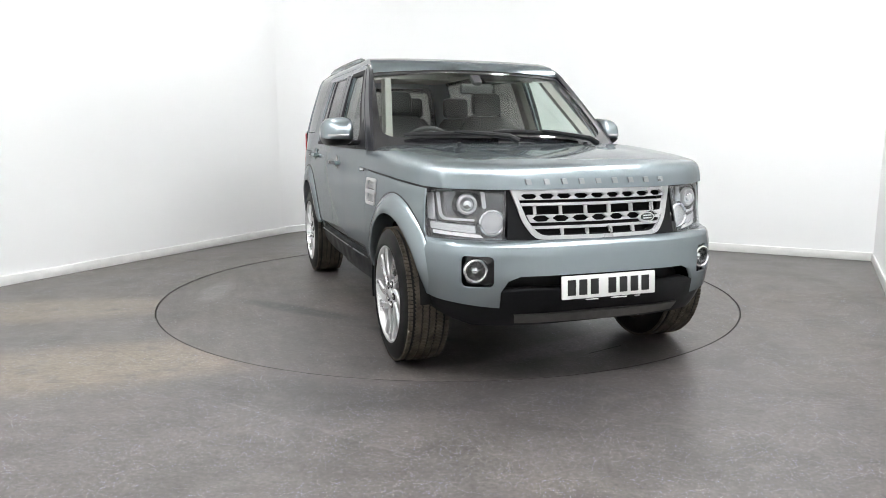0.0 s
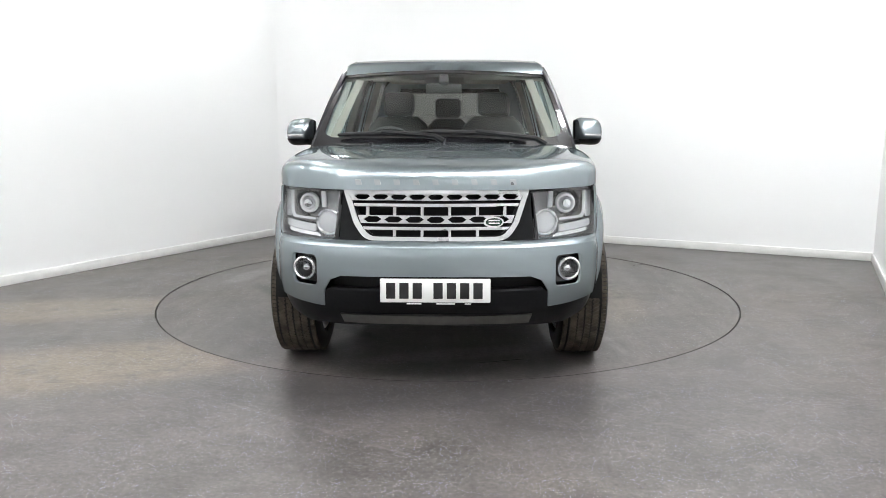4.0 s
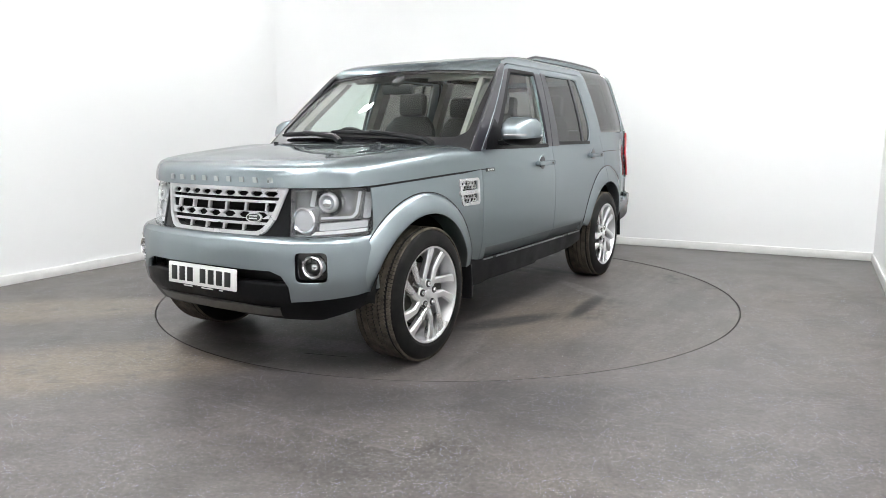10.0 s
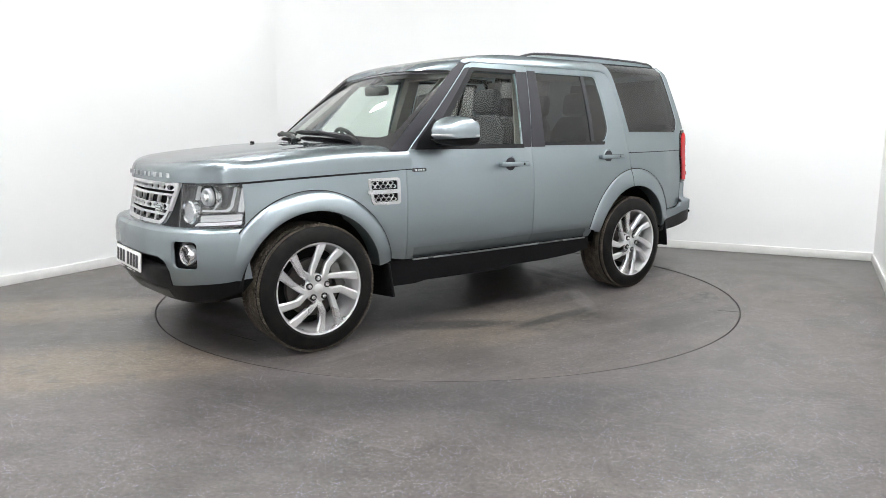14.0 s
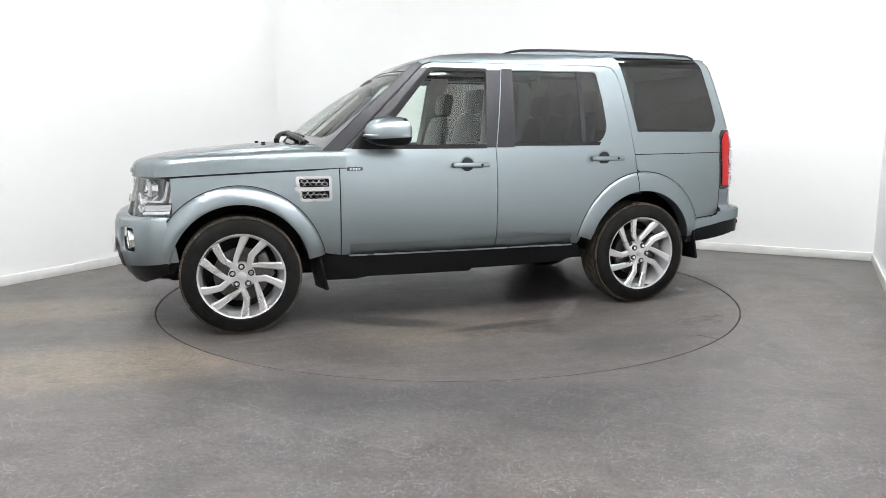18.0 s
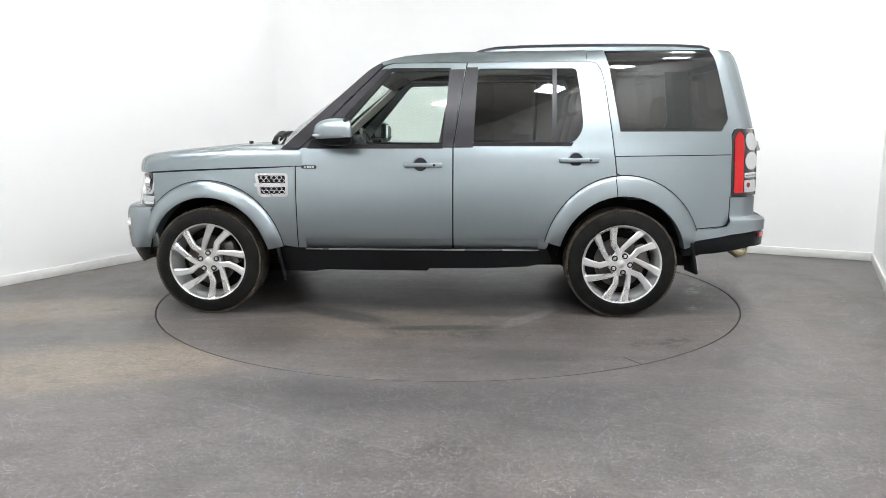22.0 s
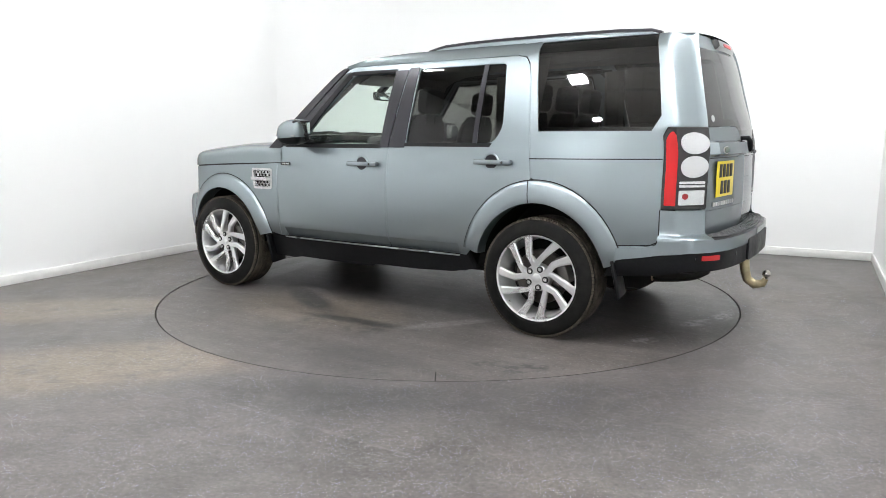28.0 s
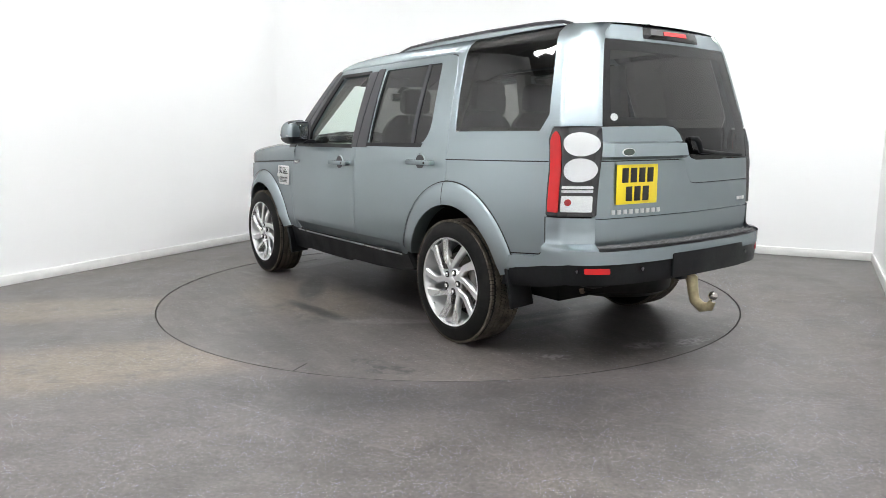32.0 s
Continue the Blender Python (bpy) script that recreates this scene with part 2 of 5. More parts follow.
def curve(pairs):
    """A smooth curve through (x, y) knots that never overshoots."""
    xs = np.array([p[0] for p in pairs], float)
    ys = np.array([p[1] for p in pairs], float)
    d = np.diff(ys) / np.diff(xs)
    s = np.zeros(len(xs))
    s[0], s[-1] = d[0], d[-1]
    for i in range(1, len(xs) - 1):
        s[i] = 0 if d[i - 1] * d[i] <= 0 else 2 * d[i - 1] * d[i] / (d[i - 1] + d[i])
    xs, ys, s = xs.tolist(), ys.tolist(), s.tolist()

    def f(x):
        if x <= xs[0]:
            return ys[0] + s[0] * (x - xs[0])
        if x >= xs[-1]:
            return ys[-1] + s[-1] * (x - xs[-1])
        i = 0
        while x > xs[i + 1]:
            i += 1
        h = xs[i + 1] - xs[i]
        t = (x - xs[i]) / h
        return ((1 + 2 * t) * (1 - t) ** 2 * ys[i] + t * (1 - t) ** 2 * h * s[i]
                + t * t * (3 - 2 * t) * ys[i + 1] + t * t * (t - 1) * h * s[i + 1])
    return f


def rounded(points, radius, steps=4):
    """A closed outline with rounded corners; a point may carry its own radius as a third number."""
    out = []
    n = len(points)
    for i in range(n):
        p = Vector(points[i][:2])
        r = points[i][2] if len(points[i]) > 2 else radius
        a, b = Vector(points[i - 1][:2]) - p, Vector(points[(i + 1) % n][:2]) - p
        r = min(r, a.length * 0.45, b.length * 0.45)
        if r < 1e-4:
            out.append(tuple(p))
            continue
        a, b = p + a.normalized() * r, p + b.normalized() * r
        for k in range(steps + 1):
            t = k / steps
            out.append(tuple(a * (1 - t) ** 2 + p * 2 * t * (1 - t) + b * t * t))
    return out


def arc(cx, cy, a, b, t0, t1, n=24):
    return [(cx + a * math.cos(radians(t0 + (t1 - t0) * k / n)), cy + b * math.sin(radians(t0 + (t1 - t0) * k / n))) for k in range(n + 1)]


def mesh_of(name, verts, faces, normals=None, angle=38):
    me = bpy.data.meshes.new(name)
    me.from_pydata([tuple(v) for v in verts], [], faces)
    me.validate()
    me.polygons.foreach_set("use_smooth", [True] * len(me.polygons))
    if normals is not None and len(normals) == len(me.vertices):
        me.normals_split_custom_set_from_vertices([tuple(n) for n in normals])
    else:
        me.set_sharp_from_angle(angle=radians(angle))
    return me


def panel(outline, fn, out, step=0.06, thick=0.012, holes=()):
    """A sheet cut to an outline in (u, v), laid on the surface fn(u, v), with turned-in edges."""
    loops = []
    for loop in (outline, *holes):
        dense = []
        for i, p in enumerate(loop):
            a, b = Vector(p[:2]), Vector(loop[(i + 1) % len(loop)][:2])
            n = max(1, math.ceil((b - a).length / step))
            if (b - a).length > 1e-5:
                dense += [a.lerp(b, k / n) for k in range(n)]
        loops.append(dense)

    def within(p):
        odd = False
        for loop in loops:
            for a, b in zip(loop, loop[1:] + loop[:1]):
                if (a.y > p.y) != (b.y > p.y) and p.x < (b.x - a.x) * (p.y - a.y) / (b.y - a.y) + a.x:
                    odd = not odd
        return odd

    flat, edges = [], []
    for loop in loops:
        base = len(flat)
        flat += loop
        edges += [(base + i, base + (i + 1) % len(loop)) for i in range(len(loop))]
    rim = list(flat)
    lo = Vector((min(p.x for p in flat), min(p.y for p in flat)))
    hi = Vector((max(p.x for p in flat), max(p.y for p in flat)))
    nu, nv = math.ceil((hi.x - lo.x) / step), math.ceil((hi.y - lo.y) / step)
    for i in range(1, nu):
        for j in range(1, nv):
            p = Vector((lo.x + (hi.x - lo.x) * i / nu, lo.y + (hi.y - lo.y) * j / nv))
            if within(p) and min((p - q).length_squared for q in rim) > (0.35 * step) ** 2:
                flat.append(p)
    cdt = delaunay_2d_cdt(flat, edges, [], 0, 1e-6)
    bm = bmesh.new()
    vs = [bm.verts.new((p.x, p.y, 0)) for p in cdt[0]]
    for f in cdt[2]:
        if within(sum((cdt[0][i] for i in f), Vector((0, 0))) / len(f)):
            bm.faces.new([vs[i] for i in f])
    for v in [v for v in bm.verts if not v.link_faces]:
        bm.verts.remove(v)
    bm.verts.index_update()
    out = Vector(out)
    e = 2e-3
    pts, nrm = [], []
    for v in bm.verts:
        u, w = v.co.x, v.co.y
        p = fn(u, w)
        n = (fn(u + e, w) - fn(u - e, w)).cross(fn(u, w + e) - fn(u, w - e))
        n = n.normalized() if n.length > 1e-12 else out.copy()
        if n.dot(out) < 0:
            n = -n
        pts.append(p)
        nrm.append(n)
    faces = []
    for f in bm.faces:
        ids = [v.index for v in f.verts]
        fnorm = (pts[ids[1]] - pts[ids[0]]).cross(pts[ids[2]] - pts[ids[0]])
        faces.append(ids if fnorm.dot(nrm[ids[0]]) > 0 else ids[::-1])
    count = len(pts)
    inner = {}
    for ed in bm.edges:
        if len(ed.link_faces) != 1:
            continue
        a, b = ed.verts[0].index, ed.verts[1].index
        mid = sum((pts[v.index] for v in ed.link_faces[0].verts), Vector()) / len(ed.link_faces[0].verts)
        side = (pts[b] - pts[a]).cross(nrm[a])
        if side.dot(pts[a] - mid) < 0:
            side = -side
        side = side.normalized() if side.length > 1e-12 else out.copy()
        for i in (a, b):
            if i not in inner:
                inner[i] = len(pts)
                pts.append(pts[i] - nrm[i] * thick)
                nrm.append(side)
        q = [a, b, inner[b], inner[a]]
        fnorm = (pts[q[1]] - pts[q[0]]).cross(pts[q[2]] - pts[q[0]])
        faces.append(q if fnorm.dot(side) > 0 else q[::-1])
    bm.free()
    return pts, faces, nrm


def loft(rows, closed=False, capped=False):
    n = len(rows[0])
    verts = [Vector(p) for r in rows for p in r]
    faces = []
    for i in range(len(rows) - 1):
        for j in range(n if closed else n - 1):
            k = (j + 1) % n
            faces.append([i * n + j, i * n + k, (i + 1) * n + k, (i + 1) * n + j])
    if capped:
        faces.append(list(range(n))[::-1])
        faces.append([(len(rows) - 1) * n + j for j in range(n)])
    return verts, faces


def join(*pieces):
    verts, faces = [], []
    for v, f, *_ in pieces:
        base = len(verts)
        verts += v
        faces += [[i + base for i in q] for q in f]
    return verts, faces


def moved(piece, m):
    return [m @ Vector(p) for p in piece[0]], piece[1]


def brick(sx, sy, sz, r=0.004, m=None):
    """A block with bevelled edges, centred on the origin or set by m."""
    bm = bmesh.new()
    bmesh.ops.create_cube(bm, size=1, matrix=Matrix.Diagonal((sx, sy, sz, 1)))
    if r > 0:
        bmesh.ops.bevel(bm, geom=bm.edges[:], offset=min(r, sx * 0.45, sy * 0.45, sz * 0.45), segments=2, affect="EDGES", profile=0.5)
    bm.verts.index_update()
    piece = [v.co.copy() for v in bm.verts], [[v.index for v in f.verts] for f in bm.faces]
    bm.free()
    return moved(piece, m) if m is not None else piece


def lathe(profile, n=32, m=None, whole=True):
    """Turns (radius, height) pairs about z."""
    rows = []
    for k in range(n):
        a = 2 * math.pi * k / n
        rows.append([Vector((r * math.cos(a), r * math.sin(a), h)) for r, h in profile])
    rows.append(rows[0])
    verts, faces = loft(rows)
    cut = n * len(profile)
    faces = [[i - cut if i >= cut else i for i in f] for f in faces]
    verts = verts[:cut]
    faces = [f for f in (list(dict.fromkeys(f)) for f in faces) if len(f) > 2]
    piece = verts, faces
    return moved(piece, m) if m is not None else piece


def tube(path, radius, n=10):
    """A rod along a path; radius may be a list."""
    path = [Vector(p) for p in path]
    rows = []
    for i, p in enumerate(path):
        d = (path[min(i + 1, len(path) - 1)] - path[max(i - 1, 0)]).normalized()
        q = d.to_track_quat("Z", "Y")
        r = radius[i] if isinstance(radius, (list, tuple)) else radius
        rows.append([p + q @ Vector((r * math.cos(2 * math.pi * k / n), r * math.sin(2 * math.pi * k / n), 0)) for k in range(n)])
    return loft(rows, closed=True, capped=True)


def part(name, piece, material, parent, label="", angle=38):
    normals = piece[2] if len(piece) > 2 else None
    ob = new(name, mesh_of(name, piece[0], piece[1], normals, angle))
    ob.data.materials.append(material)
    ob.parent = parent
    return tagged(ob, label)


def thing(name, piece, material, label, category, group="", kind="", angle=38):
    ob = new(name, mesh_of(name, piece[0], piece[1], None, angle))
    ob.data.materials.append(material)
    return tagged(ob, label, category, group, kind)


# ---- the room: a rectangle turned against the camera's view ----
CORNER = Vector((-1.625, 4.283, 0))
ALONG = Vector((0.8905, -0.455, 0))
BACK = Vector((-0.455, -0.8905, 0))
ROOM_W, ROOM_D, ROOM_H = 6.61, 10.6, 4.6
HALL_H = 5.6
ROOM = Matrix.Translation(CORNER) @ Matrix((ALONG, BACK, (0, 0, 1))).transposed().to_4x4()
TABLE_R = 2.239


def build_room():
    t = 0.15
    walls = (("wall_north", ROOM_W / 2, -t / 2, ROOM_W + 2 * t, t), ("wall_west", -t / 2, ROOM_D / 2, t, ROOM_D),
             ("wall_east", ROOM_W + t / 2, ROOM_D / 2, t, ROOM_D), ("wall_south", ROOM_W / 2, ROOM_D + t / 2, ROOM_W + 2 * t, t))
    for name, x, y, sx, sy in walls:
        ob = thing(name, moved(brick(sx, sy, ROOM_H, 0), ROOM @ pose(x, y, ROOM_H / 2)), M_WALL,
                   "plain white painted studio wall", "wall", kind="structure")
    skirts = ((ROOM_W / 2, 0.008, ROOM_W, 0.016), (0.008, ROOM_D / 2, 0.016, ROOM_D - 0.04),
              (ROOM_W - 0.008, ROOM_D / 2, 0.016, ROOM_D - 0.04), (ROOM_W / 2, ROOM_D - 0.008, ROOM_W, 0.016))
    for x, y, sx, sy in skirts:
        thing("baseboard", moved(brick(sx, sy, 0.085, 0.004), ROOM @ pose(x, y, 0.0425)), M_SKIRT,
              "low white skirting board along the wall", "skirting", kind="structure")
    # floor with a round opening for the turntable
    n = 128
    ring = [Vector(((TABLE_R + 0.008) * math.cos(2 * math.pi * k / n), (TABLE_R + 0.008) * math.sin(2 * math.pi * k / n), 0)) for k in range(n)]
    bm = bmesh.new()
    corners = [ROOM @ Vector(c) for c in ((-t, -t, 0), (ROOM_W + t, -t, 0), (ROOM_W + t, ROOM_D + t, 0), (-t, ROOM_D + t, 0))]
    for loop in (corners, ring):
        vs = [bm.verts.new(p) for p in loop]
        for a, b in zip(vs, vs[1:] + vs[:1]):
            bm.edges.new((a, b))
    bmesh.ops.triangle_fill(bm, use_beauty=True, edges=bm.edges[:], normal=(0, 0, 1))
    bm.verts.index_update()
    sheet = [v.co.copy() for v in bm.verts], [[v.index for v in f.verts] for f in bm.faces]
    bm.free()
    lip = loft([ring + ring[:1], [p + Vector((0, 0, -0.06)) for p in ring + ring[:1]]])
    floor = thing("floor", join(sheet, lip), M_FLOOR, "grey-brown speckled safety vinyl floor, scuffed", "floor", kind="structure")
    floor.data.set_sharp_from_angle(angle=0.3)
    thing("pit", lathe([(0.001, -0.06), (2.3, -0.06), (2.32, -0.08)], 48), M_GAP, "dark pit under the turntable's rim", "pit", kind="structure")
    # rounded inner corner where the two far walls meet
    r = 1.1
    bend = [(r - r * math.sin(radians(a)), r - r * math.cos(radians(a))) for a in range(0, 91, 6)]
    rows = [[ROOM @ Vector((x + 0.001, y + 0.001, z)) for x, y in bend] for z in (0, ROOM_H)]
    thing("wall_corner", loft(rows), M_WALL, "rounded white corner between the walls", "wall", kind="structure")
    rows = [[ROOM @ Vector((x + d, y + d, z)) for x, y in bend] for z, d in ((0, 0.012), (0.08, 0.012), (0.085, 0.002))]
    thing("baseboard", loft(rows), M_SKIRT, "low white skirting board round the corner", "skirting", kind="structure")
    # the hall over the open-topped studio; its walls and floor are unseen additions
    m = ROOM @ pose(ROOM_W / 2, ROOM_D / 2, 0)
    thing("ceiling", moved(brick(16, 18, 0.1, 0), m @ pose(0, 0, HALL_H + 0.05)), M_CEIL, "sheeted hall roof above the studio, made pale to bounce light", "ceiling", kind="structure")
    for name, x, y, sx, sy in (("hall_wall_north", 0, -9, 16, 0.1), ("hall_wall_south", 0, 9, 16, 0.1), ("hall_wall_west", -8, 0, 0.1, 18), ("hall_wall_east", 8, 0, 0.1, 18)):
        thing(name, moved(brick(sx, sy, HALL_H, 0), m @ pose(x, y, HALL_H / 2)), M_CEIL, "unseen hall wall beyond the studio, pale to bounce light", "wall", kind="structure")
    thing("hall_floor", moved(brick(16, 18, 0.1, 0), m @ pose(0, 0, -0.15)), M_CEIL, "unseen hall floor under the studio, added to close the hall", "floor", kind="structure")
    for k in range(9):
        thing("roof_beam", moved(brick(16, 0.08, 0.16, 0.01), m @ pose(0, -8 + 2 * k, HALL_H - 0.075)), M_STEEL, "galvanised roof purlin in the hall", "beam", "purlins under the hall roof")


# Last three panels: unseen fill, added to even out the wall light.
LAMPS = ((6.2, 4.8), (6.15, 6.3), (5.2, 7.5), (2.8, 6.95), (1.1, 5.8), (6.0, 3.1), (5.4, 1.5), (0.9, 2.6), (2.6, 9.2))
LAMP_H = 4.3


def build_lights():
    """Square panels on drop rods round the turntable, with an upward glow added."""
    base, w = None, 0.29
    for x, y in LAMPS:
        m = Matrix.Translation(ROOM @ Vector((x, y, LAMP_H))) @ pose(0, 0, 0, 0, 0, -27)
        if base is not None:
            copy_thing(base, m)
            continue
        base = new("ceiling_light")
        tagged(base, "square white light panel, lit, with an added upward glow", "ceiling light", "panels over the studio")
        rim = join(*[brick(w + 0.04, 0.02, 0.03, 0.003, pose(0, s * (w / 2 + 0.01), 0)) for s in (-1, 1)],
                   *[brick(0.02, w, 0.03, 0.003, pose(s * (w / 2 + 0.01), 0, 0)) for s in (-1, 1)])
        part("frame", rim, M_SKIRT, base)
        part("drop_rod", brick(0.02, 0.02, HALL_H - LAMP_H - 0.014, 0.004, pose(0, 0, (HALL_H - LAMP_H) / 2 + 0.007)), M_STEEL, base)
        part("diffuser", brick(w, w, 0.012, 0, pose(0, 0, -0.006)), M_LED, base, "glowing white diffuser")
        base.matrix_basis = m


def build_turntable():
    table = new("turntable")
    tagged(table, "round turntable flush with the floor, scuffed grey vinyl", "turntable")
    part("deck", lathe([(0.0005, -0.002), (TABLE_R * 0.5, -0.002), (TABLE_R - 0.004, -0.002)], 128), M_TABLE, table)
    part("rim", lathe([(TABLE_R - 0.004, -0.002), (TABLE_R, -0.006), (TABLE_R, -0.05)], 128), M_JOINT, table, "dark edge of the turntable")
    for p, q, w in ((Vector((-1.085, 1.79, 0)), Vector((-1.16, 1.91, 0)), 0.006), (Vector((1.934, 0.204, 0)), Vector((1.859, 0.463, 0)), 0.005)):
        d = q - p
        m = Matrix.Translation((p + q) / 2 + Vector((0, 0, -0.0022))) @ Matrix.Rotation(math.atan2(d.y, d.x), 4, "Z")
        part("seam", brick(d.length, w, 0.002, 0, m), M_GAP, table, "dark joint in the vinyl")
    return table


build_room()
build_lights()
turntable = build_turntable()

# ---- the car: x forward, y to its left, origin midway between the axles ----
OFF = Vector((0.207, -0.010, 0))
car = new("car")
tagged(car, "metallic grey-green four-wheel-drive estate car on the turntable", "car")


def cpart(name, piece, material, label="", angle=38):
    ob = part(name, piece, material, car, label, angle)
    ob.location = OFF
    return ob


# half width of the body by height, and how it draws in towards the nose and the tail
WIDTH = curve([(0.2, 0.82), (0.32, 0.85), (0.45, 0.876), (0.49, 0.887), (0.53, 0.9), (0.56, 0.907), (0.6, 0.9105), (0.75, 0.9195), (0.85, 0.9205), (0.95, 0.9155), (1.05, 0.904), (1.13, 0.89), (1.2, 0.872),
               (1.28, 0.856), (1.45, 0.812), (1.6, 0.765), (1.7, 0.73), (1.76, 0.702), (1.8, 0.668), (1.84, 0.6)])
NOSE_IN = curve([(-0.5, 1.0), (0.2, 1.0), (0.8, 0.978), (1.4, 0.96), (1.65, 0.935), (1.85, 0.897), (2.0, 0.84)])


TAIL_IN = curve([(-2.42, 0.098), (-2.25, 0.098), (-2.18, 0.089), (-2.1, 0.075), (-1.9, 0.03), (-1.7, 0.006), (-1.5, 0.0), (-0.4, 0.0)])
TAIL_FADE = curve([(0.2, 1.0), (1.05, 1.0), (1.3, 0.52), (1.65, 0.5), (1.84, 0.25)])
TAIL_TURN = curve([(-2.4, 1.0), (-2.388, 1.0), (-2.345, 0.66), (-2.3, 0.3), (-2.265, 0.08), (-2.24, 0.01), (-2.21, 0.0), (-2.0, 0.0)])


def NARROW(s, z=1.0):
    if s > -0.5:
        return NOSE_IN(s)
    x, fade = TAIL_X(s) if s < -1.9 else s, TAIL_FADE(z)
    return 1 - TAIL_IN(x) * fade - (0.243 - 0.098 * fade) * TAIL_TURN(x)


TAIL_X = curve([(-2.46, -2.388), (-2.26, -2.23), (-2.0, -1.995), (-1.9, -1.9)])
LEAN = curve([(0.4, 0.0), (1.15, 0.0), (1.29, 0.02), (1.53, 0.072), (1.76, 0.125), (1.83, 0.145)])
REAR_X = curve([(0.4, -2.402), (0.67, -2.432), (0.83, -2.442), (1.1, -2.437), (1.27, -2.42), (1.5, -2.358), (1.77, -2.283), (1.84, -2.25)])


def side(sign, inset=0.0):
    def f(s, z):
        x = s
        if s < -1.9:
            x = TAIL_X(s) + LEAN(z) * min(1.0, (-1.9 - s) / 0.4)
        return Vector((x + (inset * 0.5 if s < -2.2 else 0), sign * (WIDTH(z) * NARROW(s, z) - inset), z))
    return f


def tail(inset=0.0):
    def f(q, z):
        y = q * 0.752 * WIDTH(z)
        return Vector((REAR_X(z) + 0.055 * (y / 0.65) ** 2 + inset, y, z))
    return f


BUMPER_X = curve([(0, 2.255), (0.3, 2.235), (0.5, 2.195), (0.65, 2.135), (0.78, 2.055), (0.9, 1.96), (1.08, 1.79)])
BUMPER_Y = curve([(0, 0.0), (0.3, 0.3), (0.5, 0.495), (0.65, 0.64), (0.78, 0.74), (0.9, 0.81), (1.08, 0.858)])
UPPER_X = curve([(0, 2.135), (0.3, 2.11), (0.47, 2.075), (0.6, 2.03), (0.72, 1.968), (0.83, 1.895), (0.93, 1.8)])
UPPER_Y = curve([(0, 0.0), (0.3, 0.3), (0.47, 0.468), (0.6, 0.592), (0.72, 0.695), (0.83, 0.775), (0.93, 0.835)])


def nose_low(inset=0.0, bow=1.0):
    bulge = curve([(0.28, -0.16), (0.36, -0.075), (0.45, -0.02), (0.58, 0.0), (0.68, -0.002), (0.735, -0.02)])

    def f(s, z):
        k = bulge(z) * bow
        a = abs(s)
        y = BUMPER_Y(a) - inset * min(1, a) + k * min(1.0, a) * 0.6
        return Vector((BUMPER_X(a) - inset + k * max(0.1, 1 - 0.7 * a), math.copysign(y, s), z))
    return f


def nose_up(inset=0.0):
    def f(s, z):
        a = abs(s)
        rake = (0.87 - z) * 0.22
        return Vector((UPPER_X(a) - inset * (1 - 0.5 * a) + rake, math.copysign(UPPER_Y(a) - inset * 0.6 * min(1, a), s), z))
    return f


def mirrored(build):
    for sign in (1, -1):
        build(sign)


# ---- bonnet and wings ----
BONNET_EDGE = curve([(0.75, 1.048), (1.3, 1.03), (1.7, 1.012), (1.9, 1.0), (2.15, 0.99)])
BONNET_TOP = curve([(0.75, 1.205), (1.1, 1.205), (1.573, 1.172), (1.9, 1.135), (2.05, 1.108), (2.2, 1.085)])


def build_bonnet():
    rows = []
    for i in range(37):
        r = (i / 26) * 0.93 if i <= 26 else 0.93 + 0.07 * math.sin((i - 26) / 10 * math.pi / 2)
        k = (1 - min(1, r) ** 40) ** (1 / 2.5) if r < 1 else 0.0
        row = []
        for j in range(49):
            a = math.pi * j / 48
            c, s = math.cos(a), math.sin(a)
            yy = math.copysign(abs(c) ** (2 / 5.6), c)
            h = abs(s) ** (2 / 5.6)
            x_front = 2.118 - 0.188 * abs(yy) ** 3.2
            x_back = 1.12 - 0.36 * abs(yy) ** 2.5
            x = x_back + (x_front - x_back) * r
            edge = BONNET_EDGE(x)
            half = WIDTH(edge) * NARROW(min(x, 1.95)) * (1 - 0.04 * max(0, r - 0.9) / 0.1)
            scallop = 0.012 * math.exp(-((abs(yy) - 0.62) / 0.1) ** 2) * (1 - r)
            row.append(Vector((x, half * yy, edge + (BONNET_TOP(x) - edge) * h * k - scallop)))
        rows.append(row)
    cpart("bonnet", loft(rows), M_PAINT, "grey clamshell bonnet")
    back = [p + Vector((-0.0, 0, -0.03)) for p in rows[0]]
    cpart("bonnet_seal", loft([rows[0], back]), M_RUBBER)
    # raised letters on the lip, drawn as plain bars
    for k in range(9):
        s = -0.375 + 0.0938 * k
        x = 2.118 - 0.188 * abs(s / 0.8) ** 3.2
        body = [(-0.016, -0.013), (0.012, -0.013), (0.018, 0.013), (-0.01, 0.013)]
        face = [Vector((x + 0.003 - 0.15 * dz, -s - dy, 1.03 + dz)) for dy, dz in body]
        back = [p - Vector((0.012, 0, 0)) for p in face]
        cpart("letter", loft([back + back[:1], face + face[:1], [sum(face, Vector()) / 4] * 5]), M_LETTER, "raised silver letter on the bonnet lip")
    for s in (-1, 1):
        cpart("washer_jet", brick(0.03, 0.022, 0.014, 0.005, pose(1.25, s * 0.42, 1.205)), M_BLACK)


ARCH = {1: (1.4425, 0.375, 0.43, 0.45, 0.545, 0.57), -1: (-1.4425, 0.385, 0.43, 0.455, 0.545, 0.6)}


